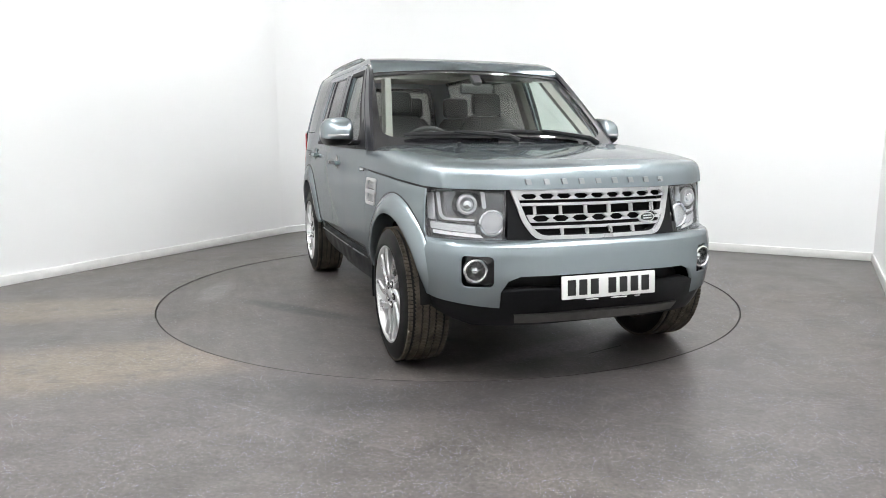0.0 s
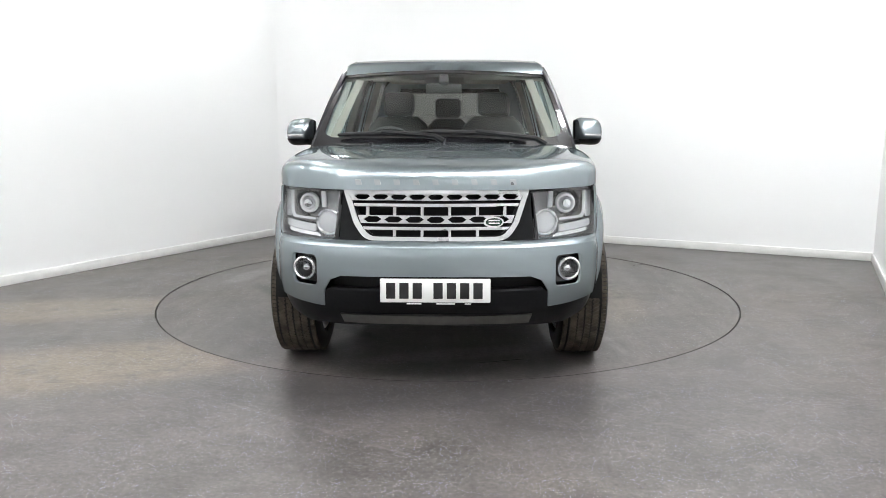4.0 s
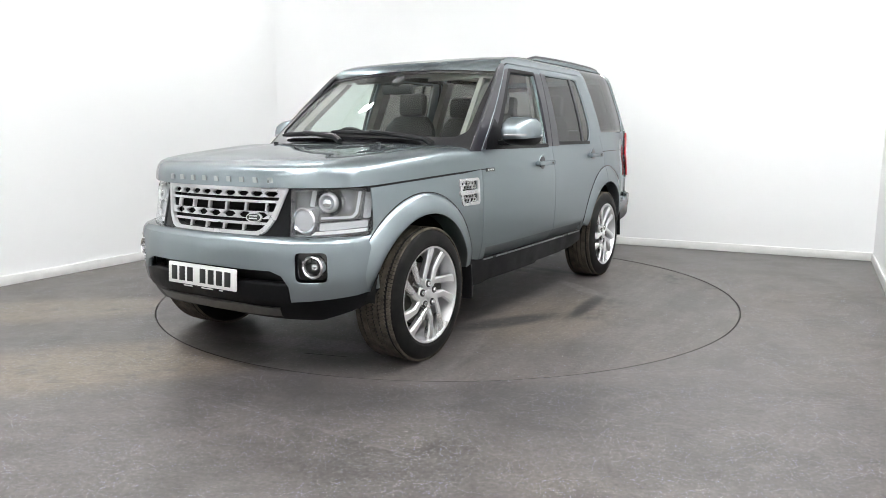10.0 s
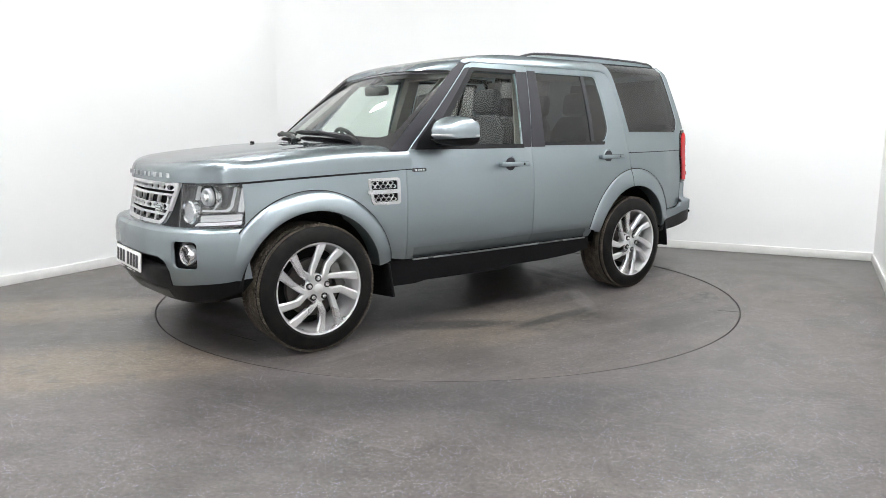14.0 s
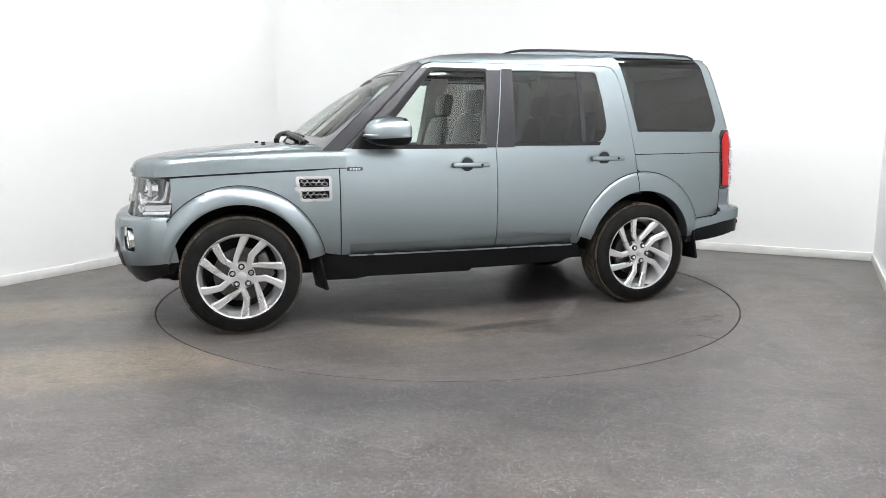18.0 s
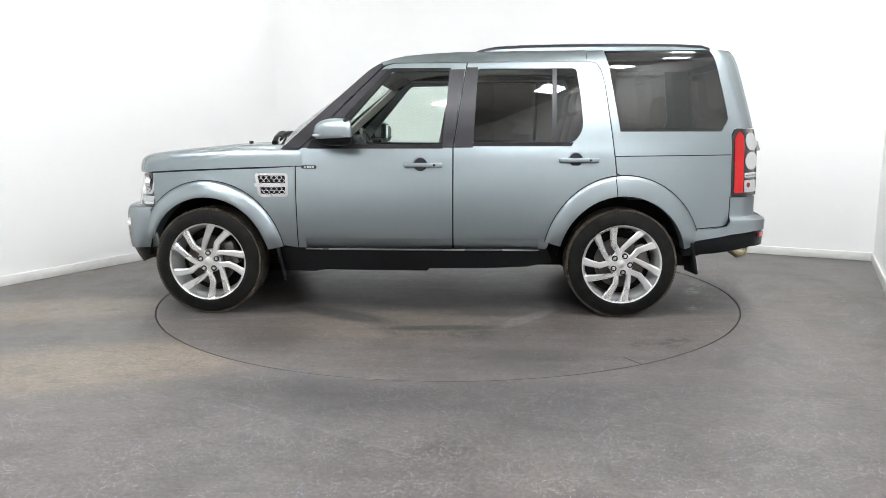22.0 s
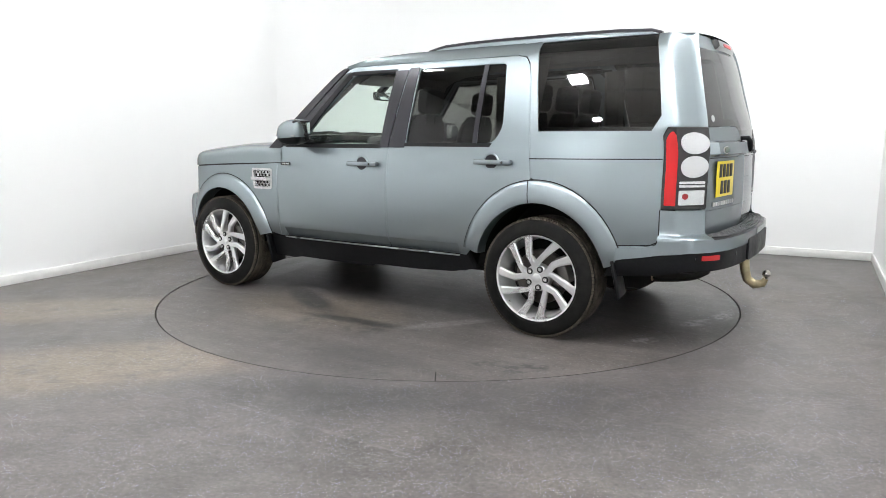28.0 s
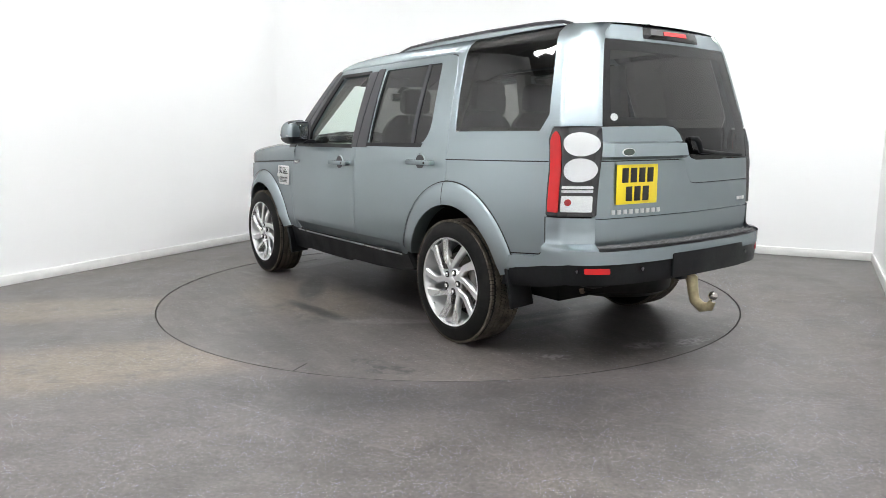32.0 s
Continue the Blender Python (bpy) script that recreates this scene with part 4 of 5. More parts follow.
        part("bulb", lathe([(0.001, 0.0), (0.014, -0.004), (0.022, -0.014), (0.024, -0.03)], 18, aim), M_BULB, box)
        part("cover", lathe([(0.001, 0.006), (0.025, 0.0055), (0.05, 0.004)], 28, aim), M_COVER, box).visible_shadow = False
    # black lower part and mouth
    cpart("mouth_recess", panel([(-0.57, 0.42), (0.57, 0.42), (0.57, 0.53), (0.5, 0.6), (-0.5, 0.6), (-0.57, 0.53)], nose_low(0.09, 0.2), out, 0.08, 0.02), M_BLACK, "black bumper mouth")
    cpart("mouth_bar", panel(rounded([(-0.555, 0.415), (0.555, 0.415), (0.548, 0.515), (-0.548, 0.515)], 0.02), nose_low(-0.002), out, 0.06, 0.07), M_BLACK, "black plastic bumper centre")
    cpart("valance", panel([(-1.05, 0.468), (-0.9, 0.452), (-0.57, 0.424), (0.57, 0.424), (0.9, 0.452), (1.05, 0.468), (0.99, 0.395), (0.72, 0.325), (-0.72, 0.325), (-0.99, 0.395)], nose_low(0.012), out, 0.06, 0.03), M_BLACK, "black lower valance")
    rows = []
    for k in range(21):
        s = -0.47 + 0.94 * k / 20
        x = BUMPER_X(abs(s)) - 0.045
        rows.append([Vector((x - 0.12, s, 0.402)), Vector((x - 0.014, s, 0.398)), Vector((x, s, 0.388)), Vector((x - 0.03, s * 0.97, 0.34)), Vector((x - 0.27, s * 0.88, 0.285))])
    cpart("skid_plate", loft(rows), M_SKID, "grey metallic skid plate")
    # number plate, its characters as bars
    plate = cpart("number_plate", brick(0.012, 0.525, 0.114, 0.005, pose(2.248, 0, 0.526, 0, -4, 0)), M_PLATEW, "white front number plate with black characters")
    for k, s in enumerate((0.203, 0.14, 0.077, 0.014, -0.085, -0.148, -0.211)):
        part("character", brick(0.003, 0.044, 0.076, 0.001, pose(2.255, s, 0.526, 0, -4, 0)), M_INK, plate)
    for k, w in ((-0.1, 0.07), (0.05, 0.09), (0.155, 0.03)):
        part("plate_line", brick(0.003, w, 0.006, 0.001, pose(2.259, k, 0.464, 0, -4, 0)), M_PLATEW, plate, "fine maker's line under the characters")
    mirrored(build_headlight)


def build_headlight(sign):
    out = (1, 0.4 * sign, 0)
    shape = [(sign * 0.472, 0.988), (sign * 0.5, 0.735), (sign * 0.72, 0.742), (sign * 0.905, 0.757), (sign * 0.915, 0.985), (sign * 0.7, 0.996)]
    lamp = cpart("headlight", panel(rounded(shape, 0.012), nose_up(0.05), out, 0.06, 0.01), M_HOUSING, "clear headlight with ring lamp and light guide")
    # rim of the housing
    part("lamp_rim", panel(rounded(shape, 0.012), nose_up(0.004), out, 0.06, 0.07, holes=[rounded([(sign * 0.482, 0.978), (sign * 0.508, 0.747), (sign * 0.72, 0.752), (sign * 0.895, 0.767), (sign * 0.905, 0.975), (sign * 0.7, 0.986)], 0.012)]), M_GLOSSBLACK, lamp)

    def aimed(s, z, back):
        p = nose_up(back)(sign * s, z)
        return Matrix.Translation(p) @ Euler((0, radians(90), radians(sign * 14))).to_matrix().to_4x4()

    a = aimed(0.672, 0.918, 0.03)
    part("projector_bowl", lathe([(0.069, -0.02), (0.076, 0.004), (0.079, -0.03)], 32, a), M_CHROME, lamp)
    ring = part("projector", lathe([(0.001, 0.03), (0.02, 0.027), (0.03, 0.014), (0.032, -0.01)], 28, a), M_MIRROR, lamp, "projector lens")
    part("projector_ring", lathe([(0.034, -0.02), (0.034, 0.015), (0.041, 0.022), (0.049, 0.015), (0.052, -0.03)], 32, a), M_DRL, lamp, "pale ring round the projector")
    part("projector_shroud", lathe([(0.053, -0.03), (0.055, 0.0), (0.068, 0.004), (0.07, -0.03)], 32, a), M_GLOSSBLACK, lamp)
    a = aimed(0.553, 0.829, 0.036)
    part("round_lamp", lathe([(0.001, 0.01), (0.03, 0.011), (0.052, 0.006), (0.055, -0.02)], 32, a), M_LENS, lamp, "round clear lamp")
    part("round_lamp_ring", lathe([(0.054, -0.03), (0.054, 0.012), (0.059, 0.018), (0.066, 0.01), (0.067, -0.03)], 32, a), M_CHROME, lamp)
    guide = nose_up(0.03)
    stripe = [(sign * 0.838, 0.975), (sign * 0.83, 0.862), (sign * 0.807, 0.84), (sign * 0.64, 0.836), (sign * 0.64, 0.847), (sign * 0.795, 0.852), (sign * 0.817, 0.87), (sign * 0.822, 0.975)]
    groove = [(sign * 0.85, 0.98), (sign * 0.843, 0.852), (sign * 0.815, 0.825), (sign * 0.63, 0.822), (sign * 0.63, 0.862), (sign * 0.785, 0.864), (sign * 0.803, 0.88), (sign * 0.806, 0.98)]
    part("guide_groove", panel(rounded(groove, 0.01), nose_up(0.042), out, 0.05, 0.01), M_SKID, lamp)
    inner = [(sign * 0.73, 0.98), (sign * 0.74, 0.9), (sign * 0.765, 0.872), (sign * 0.79, 0.88), (sign * 0.793, 0.98)]
    part("inner_reflector", panel(rounded(inner, 0.008), nose_up(0.04), out, 0.05, 0.01), M_HOUSING, lamp)
    part("lower_shelf", panel(rounded([(sign * 0.6, 0.755), (sign * 0.62, 0.772), (sign * 0.89, 0.79), (sign * 0.892, 0.772)], 0.004), nose_up(0.035), out, 0.05, 0.01), M_CHROME, lamp)
    # Black strip in place of the shadow between guide and reflector.
    part("shadow_gap", panel(rounded([(sign * 0.625, 0.815), (sign * 0.625, 0.823), (sign * 0.85, 0.836), (sign * 0.85, 0.829)], 0.003), nose_up(0.032), out, 0.05, 0.01), M_GLOSSBLACK, lamp)
    part("light_guide", panel(rounded(stripe, 0.01), guide, out, 0.05, 0.02), M_DRL, lamp, "white L-shaped light guide")
    part("reflector", panel(rounded([(sign * 0.64, 0.778), (sign * 0.64, 0.815), (sign * 0.885, 0.828), (sign * 0.885, 0.795)], 0.008), guide, out, 0.05, 0.02), M_LENS, lamp)
    part("reflector", panel(rounded([(sign * 0.862, 0.84), (sign * 0.862, 0.972), (sign * 0.895, 0.972), (sign * 0.895, 0.84)], 0.006), guide, out, 0.05, 0.02), M_LENS, lamp)
    part("light_guide", panel(rounded([(sign * 0.575, 0.9), (sign * 0.58, 0.978), (sign * 0.6, 0.978), (sign * 0.595, 0.9)], 0.004), guide, out, 0.05, 0.02), M_DRL, lamp)
    part("cover", panel(rounded(shape, 0.012), nose_up(-0.006), out, 0.05, 0.003), M_COVER, lamp, "clear lamp cover").visible_shadow = False


# ---- windscreen, roof ----
def screen(inset=0.0):
    def f(q, v):
        yb, yt = 0.852 * q, 0.722 * q
        xb, xt = 1.105 - 0.205 * q * q, 0.345 - 0.06 * q * q
        zb, zt = 1.195 - 0.03 * q * q, 1.705 - 0.03 * q * q
        bow = 0.03 * math.sin(math.pi * min(1, max(0, v))) * (1 - 0.4 * q * q)
        return Vector((xb + (xt - xb) * v + bow * 0.55 - inset * 0.55, yb + (yt - yb) * v, zb + (zt - zb) * v + bow * 0.83 - inset * 0.83))
    return f


def build_cabin():
    out = (0.6, 0, 0.8)
    inner = rounded([(-0.86, 0.115, 0.05), (-0.95, 0.19, 0.06), (-0.972, 0.978, 0.03), (0.972, 0.978, 0.03), (0.95, 0.19, 0.06), (0.86, 0.115, 0.05)], 0.03)
    fr = cpart("windscreen_frame", panel([(-1, 0), (1, 0), (1, 1.01), (-1, 1.01)], screen(0.0), out, 0.07, 0.012, holes=[inner]), M_GLOSSBLACK, "black windscreen border")
    g = part("windscreen", panel([(-0.99, 0.02), (0.99, 0.02), (0.99, 0.99), (-0.99, 0.99)], screen(0.008), out, 0.08, 0.004), M_GLASS, fr, "clear greenish windscreen")
    g.visible_shadow = False
    cpart("cowl", loft([[Vector((1.18 - 0.25 * q * q, 0.8 * q, 1.186 - 0.02 * q * q)), Vector((1.1 - 0.22 * q * q, 0.81 * q, 1.178 - 0.02 * q * q)), Vector((1.03 - 0.2 * q * q, 0.8 * q, 1.2 - 0.03 * q * q))] for q in [k / 12 - 1 for k in range(25)]]), M_BLACK, "black cowl below the windscreen")
    # wipers
    for y0, y1, a0 in ((-0.68, -0.08, 0.052), (-0.12, 0.55, 0.05)):
        s = screen(-0.028)
        pts = [s((y0 + (y1 - y0) * k / 8) / 0.85, a0 + 0.05 - 0.03 * k / 8) for k in range(9)]
        w = cpart("wiper", tube([screen(-0.03)((y1 + 0.1) / 0.85, -0.01), screen(-0.045)((y1 + 0.04) / 0.85, 0.025), screen(-0.052)((y1 * 0.6 + y0 * 0.4) / 0.85, 0.062), screen(-0.045)((y0 + y1) / 2 / 0.85, 0.085)], [0.022, 0.019, 0.014, 0.011], 8), M_BLACK, "black wiper")
        part("blade", tube(pts, [0.008] + [0.016] * 7 + [0.008], 8), M_RUBBER, w)
    # roof skin
    top = curve([(-2.34, 1.836), (-2.2, 1.848), (-1.8, 1.858), (-0.8, 1.862), (-0.55, 1.858), (-0.35, 1.838), (-0.1, 1.828), (0.12, 1.8), (0.25, 1.762), (0.33, 1.712)])
    edge = curve([(-2.3, 1.834), (-1.2, 1.835), (-0.3, 1.826), (0.05, 1.798), (0.22, 1.752), (0.3, 1.7)])
    half = curve([(-2.27, 0.48), (-2.15, 0.56), (-2.0, 0.603), (-1.2, 0.613), (-0.3, 0.625), (0.05, 0.67), (0.22, 0.7), (0.3, 0.72)])
    rows = []
    for i in range(33):
        x = 0.335 - 2.605 * i / 32
        row = []
        for j in range(25):
            q = -1 + 2 * j / 24
            xx = x - 0.07 * q * q * max(0, 1 - i / 6) + (0.05 * q * q if i > 29 else 0)
            row.append(Vector((xx, half(xx) * q, edge(xx) + (top(xx) - edge(xx)) * (1 - abs(q) ** 3.0))))
        rows.append(row)
    rows.insert(0, [screen(-0.004)(-0.985 + 1.97 * j / 24, 1.006) for j in range(25)])
    cpart("roof", loft(rows), M_PAINT, "grey stepped roof")
    cpart("headlining", loft([[p - Vector((0, 0, 0.05)) for p in r] for r in rows]), M_CREAM, "pale headlining")
    for sign in (1, -1):
        pts = [Vector((-0.44, sign * 0.595, 1.836)), Vector((-0.5, sign * 0.592, 1.852)), Vector((-0.58, sign * 0.59, 1.866)), Vector((-0.75, sign * 0.588, 1.874)), Vector((-1.0, sign * 0.586, 1.879)), Vector((-1.4, sign * 0.585, 1.881)), Vector((-1.8, sign * 0.58, 1.877)), Vector((-2.0, sign * 0.57, 1.868)), Vector((-2.06, sign * 0.565, 1.85))]
        rows = [[p + Vector((0, dy, dz - 0.012)) for dy, dz in ((-0.014, -0.006), (-0.014, 0.006), (-0.008, 0.012), (0.008, 0.012), (0.014, 0.006), (0.014, -0.006))] for p in pts]
        ridge = [Vector((-0.24, sign * 0.598, 1.83)), Vector((-0.36, sign * 0.597, 1.836))] + pts
        ridge = [[p + Vector((0, dy, dz)) for dy, dz in ((-0.03, -0.06), (-0.022, -0.022), (0.019, -0.022), (0.024, -0.06))] for p in ridge]
        cpart("rail_base", loft(ridge, capped=True), M_PAINT, "body-coloured raised roof edge")
        rail = cpart("roof_rail", loft(rows, closed=True, capped=True), M_PILLAR, "slim dark roof rail")
    cpart("aerial", moved(brick(0.09, 0.03, 0.035, 0.014), pose(-2.05, -0.05, 1.872)), M_BLACK, "small roof aerial")


def build_mirror(sign):
    rows = []
    for k in range(17):
        t = k / 16
        y = 0.925 + 0.18 * t
        grow = [0.86, 0.93, 0.98, 1, 1, 1, 1, 1, 1, 1, 0.995, 0.98, 0.955, 0.91, 0.83, 0.66, 0.35][k]
        row = []
        for j in range(24):
            a = 2 * math.pi * j / 24
            cx, sz = math.cos(a), math.sin(a)
            x = 0.48 + 0.178 * math.copysign(abs(cx) ** 0.8, cx) * grow * ((1.0 - 0.3 * max(0, sz)) if cx > 0 else 0.42) - 0.06 * t * t
            z = 1.287 + 0.09 * math.copysign(abs(sz) ** 0.6, sz) * grow - 0.012 * t
            row.append(Vector((x, sign * y, z)))
        rows.append(row)
    cap = cpart("door_mirror", loft(rows, closed=True, capped=True), M_PAINT, "body-coloured door mirror with black base", 45)
    low = [[Vector((p.x * 1.0 + 0.004 * (1 if p.x > 0.445 else -1), p.y, min(p.z, 1.238 - 0.05 * (p.x - 0.45)) - (0.006 if p.z < 1.238 else 0))) for p in r] for r in rows]
    part("lower_shell", loft(low, closed=True, capped=True), M_BLACK, cap, "black lower shell")
    part("glass", brick(0.006, 0.145, 0.125, 0.003, pose(0.398, sign * 1.0, 1.287, 0, 0, sign * 6)), M_MIRROR, cap, "mirror glass")
    part("back_rim", brick(0.04, 0.18, 0.15, 0.018, pose(0.422, sign * 1.0, 1.287, 0, 0, sign * 6)), M_BLACK, cap)
    part("stalk", brick(0.13, 0.11, 0.035, 0.012, pose(0.5, sign * 0.9, 1.205, 0, 0, 0)), M_BLACK, cap, "black mirror foot")
    strip = []
    for k in range(3, 15):
        p = rows[k][0]
        strip.append([Vector((p.x + 0.004, p.y, 1.262)), Vector((p.x + 0.007, p.y, 1.255)), Vector((p.x + 0.004, p.y, 1.247))])
    part("indicator", loft(strip), M_LENS, cap, "clear indicator strip")
    part("indicator", brick(0.13, 0.012, 0.015, 0.005, pose(0.455, sign * 1.096, 1.251, 0, 0, sign * -6)), M_LENS, cap, "clear indicator strip")


# ---- rear end ----
def build_rear():
    out = (-1, 0, 0)
    tg = tail()
    # glass with the stepped lower edge
    glass = [(-0.985, 1.748), (0.985, 1.748), (1.0, 1.3), (0.3, 1.308), (0.2, 1.3), (0.13, 1.27), (0.02, 1.16), (-0.02, 1.132), (-0.09, 1.122), (-0.99, 1.122)]
    frame_out = [(-1, 1.832), (1, 1.832), (1, 1.752), (-1, 1.752)]
    gate = cpart("tailgate", panel(frame_out, tg, out, 0.05, 0.03), M_PAINT, "grey tailgate with dark glass")
    part("rear_window", panel(rounded(glass, 0.012), tail(-0.001), out, 0.06, 0.004), M_PRIVACY, gate, "dark privacy rear glass").visible_shadow = False
    border = rounded([(-0.9, 1.7), (0.9, 1.7), (0.9, 1.345), (0.26, 1.345), (0.05, 1.24), (-0.1, 1.17), (-0.9, 1.17)], 0.03)
    part("window_border", panel(rounded(glass, 0.012), tail(0.006), out, 0.06, 0.02, holes=[border]), M_GLOSSBLACK, gate)
    mid = [(1, 1.294), (0.3, 1.302), (0.2, 1.294), (0.13, 1.264), (0.02, 1.154), (-0.02, 1.127), (-0.09, 1.116), (-0.99, 1.116), (-0.99, 0.99), (-0.09, 0.99), (-0.02, 1.0), (0.03, 1.05), (0.06, 1.11), (0.08, 1.125), (1, 1.125)]
    part("gate_skin", panel(mid, tg, out, 0.05, 0.03), M_PAINT, gate)
    lower = [(1, 1.119), (0.085, 1.119), (0.066, 1.106), (0.036, 1.046), (-0.015, 0.994), (-0.09, 0.984), (-0.99, 0.984), (-0.99, 0.828), (1, 0.828)]
    drop = cpart("lower_tailgate", panel(lower, tg, out, 0.05, 0.03), M_PAINT, "grey drop-down lower tailgate")
    part("gate_foot", panel([(-0.99, 0.67), (-0.99, 0.822), (1, 0.822), (1, 0.67)], tail(-0.004), out, 0.06, 0.03), M_PAINT, drop)
    # Sheet added behind the skins to darken the gaps between them.
    part("shut_backing", panel([(-0.99, 0.835), (1, 0.835), (1, 1.285), (0.3, 1.29), (0.2, 1.28), (0.12, 1.25), (0.01, 1.14), (-0.03, 1.115), (-0.99, 1.105)], tail(0.034), out, 0.08, 0.004), M_RUBBER, gate, "dark sheet added behind the gaps of the tailgate skins")
    # grab trim over the plate
    rows = []
    for k in range(17):
        q = 0.99 - 0.94 * k / 16
        d = 0.0 if k in (0, 16) else 1.0
        p = [tail(0)(q, z) for z in (1.22, 1.21, 1.145, 1.128)]
        rows.append([p[0], p[1] + Vector((-0.036 * d, 0, 0)), p[2] + Vector((-0.048 * d, 0, 0)), p[3]])
    trim = part("grab_trim", loft(rows), M_PAINT, gate, "body-coloured grab trim")
    oval = [(0.8 + 0.062 * math.cos(a * math.pi / 10), 1.168 + 0.021 * math.sin(a * math.pi / 10)) for a in range(20)]
    b = part("badge", panel(oval, tail(-0.05), out, 0.05, 0.006), M_SILVER, gate, "oval silver and green badge")
    part("badge_field", panel([(0.8 + 0.054 * math.cos(a * math.pi / 10), 1.168 + 0.0172 * math.sin(a * math.pi / 10)) for a in range(20)], tail(-0.052), out, 0.05, 0.003), M_BADGE, b)
    part("sticker", panel([(0.885 + 0.038 * math.cos(a * math.pi / 10), 1.345 + 0.019 * math.sin(a * math.pi / 10)) for a in range(20)], tail(-0.003), out, 0.05, 0.002), M_SILVER, gate, "small oval badge on the glass")
    # number plate
    PY = 0.4255
    px = tail(0)(PY / (0.752 * WIDTH(1.0)), 1.0).x - 0.006
    plate = cpart("number_plate", brick(0.006, 0.293, 0.206, 0.003, pose(px, PY, 1.0, 0, 0, -6.0)), M_PLATEY, "square yellow rear number plate with black characters")
    m0 = pose(px, PY, 1.0, 0, 0, -6.0)
    for row, n in ((0.048, 4), (-0.048, 3)):
        for k in range(n):
            part("character", brick(0.003, 0.044, 0.076, 0.001, m0 @ pose(-0.004, (k - (n - 1) / 2) * 0.06, row)), M_INK, plate)
    for k in range(9):
        c = tail(-0.004)(0.845 - 0.0585 * k, 0.858)
        cpart("letter", brick(0.006, 0.026, 0.024, 0.002, pose(c.x, c.y, c.z, 0, 0, -6)), M_SILVER, "small raised silver letter on the tailgate")
    for k in range(3):
        c = tail(-0.004)(-0.8 - 0.05 * k, 0.875)
        cpart("letter", brick(0.006, 0.024, 0.02, 0.002, pose(c.x, c.y, c.z, 0, 0, 6)), M_SILVER, "small raised silver letter on the tailgate")
    # wiper
    c = tail(-0.02)(-0.06, 1.2)
    w = cpart("rear_wiper", tube([tail(0.01)(-0.04, 1.235), tail(-0.03)(-0.045, 1.232), tail(-0.036)(-0.06, 1.21), tail(-0.032)(-0.09, 1.165), tail(-0.028)(-0.35, 1.152), tail(-0.022)(-0.68, 1.142)], [0.012, 0.017, 0.018, 0.015, 0.011, 0.006], 10), M_BLACK, "black rear wiper")
    part("blade", tube([tail(-0.014)(-0.15, 1.155), tail(-0.014)(-0.82, 1.135)], 0.008, 8), M_RUBBER, w)
    # high lamp
    hood = [[tail(0)(q, 1.765) + Vector((-0.002, 0, 0)), tail(0)(q, 1.785) + Vector((-0.03 * e, 0, 0)), tail(0)(q, 1.815) + Vector((-0.03 * e, 0, 0.006)), tail(0)(q, 1.835) + Vector((0.02, 0, 0.006))]
            for q, e in [(-0.46 + 0.92 * k / 16, 0 if k in (0, 16) else 1) for k in range(17)]]
    hl = cpart("high_brake_light", loft(hood), M_GLOSSBLACK, "black hooded high brake light")
    part("red_lens", loft([[tail(-0.033)(q, 1.788), tail(-0.034)(q, 1.81)] for q in [-0.2 + 0.4 * k / 8 for k in range(9)]]), M_RED, hl, "red lens")
    # bumper
    rear_plan = [(0.0, -2.552), (0.3, -2.542), (0.55, -2.512), (0.7, -2.465), (0.795, -2.4), (0.842, -2.33), (0.868, -2.18), (0.888, -1.9)]
    px_, py_ = curve([(k / 7, p[1]) for k, p in enumerate(rear_plan)]), curve([(k / 7, p[0]) for k, p in enumerate(rear_plan)])

    def wrap(inset, top=0.0):
        def f(s, z):
            a = abs(s)
            k = -0.05 * max(0.0, (0.52 - z) / 0.12) ** 2
            return Vector((px_(a) + inset + (-k), math.copysign(py_(a) - inset * 0.7 + k * 0.5, s), z))
        return f
    body = cpart("rear_bumper", panel([(-1, 0.53), (-0.857, 0.58), (-0.7, 0.602), (-0.45, 0.604), (0.45, 0.604), (0.7, 0.602), (0.857, 0.58), (1, 0.53), (1, 0.6), (0.9, 0.622), (0.87, 0.635), (0.858, 0.66), (0.5, 0.668), (-0.5, 0.668), (-0.858, 0.66), (-0.87, 0.635), (-0.9, 0.622), (-1, 0.6)], wrap(0.0), out, 0.04, 0.03), M_PAINT, "grey rear bumper with black underside")
    for sign in (1, -1):
        rows = []
        for k in range(17):
            u = k / 16
            top_s, low_s = -2.194 - 0.261 * u, sign * (0.864 - 0.394 * u)
            a, b = side(sign, 0.0), wrap(0.0)
            lowp = b(low_s, 0.655)
            rows.append([a(top_s, 0.834), a(top_s, 0.77), a(top_s, 0.72).lerp(b(low_s, 0.72), 0.03), a(top_s, 0.702).lerp(b(low_s, 0.702), 0.12), a(top_s, 0.694).lerp(b(low_s, 0.69), 0.35), a(top_s, 0.69).lerp(b(low_s, 0.684), 0.8), b(low_s, 0.676), lowp])
        part("corner_skin", loft(rows), M_PAINT, body)
    part("underside", panel([(-1, 0.43), (-0.9, 0.45), (-0.72, 0.495), (0.72, 0.495), (0.9, 0.45), (1, 0.43), (1, 0.525), (0.857, 0.575), (0.7, 0.597), (0.45, 0.599), (-0.45, 0.599), (-0.7, 0.597), (-0.857, 0.575), (-1, 0.525)], wrap(0.008), out, 0.04, 0.06), M_BLACK, body, "black plastic underside")
    step = [[wrap(0.01)(s, 0.672), wrap(0.03)(s, 0.68), wrap(0.12)(s, 0.682), wrap(0.16)(s, 0.676)] for s in [-0.52 + 1.04 * k / 20 for k in range(21)]]
    part("step_pad", loft(step), M_BLACK, body, "black ribbed step pad")
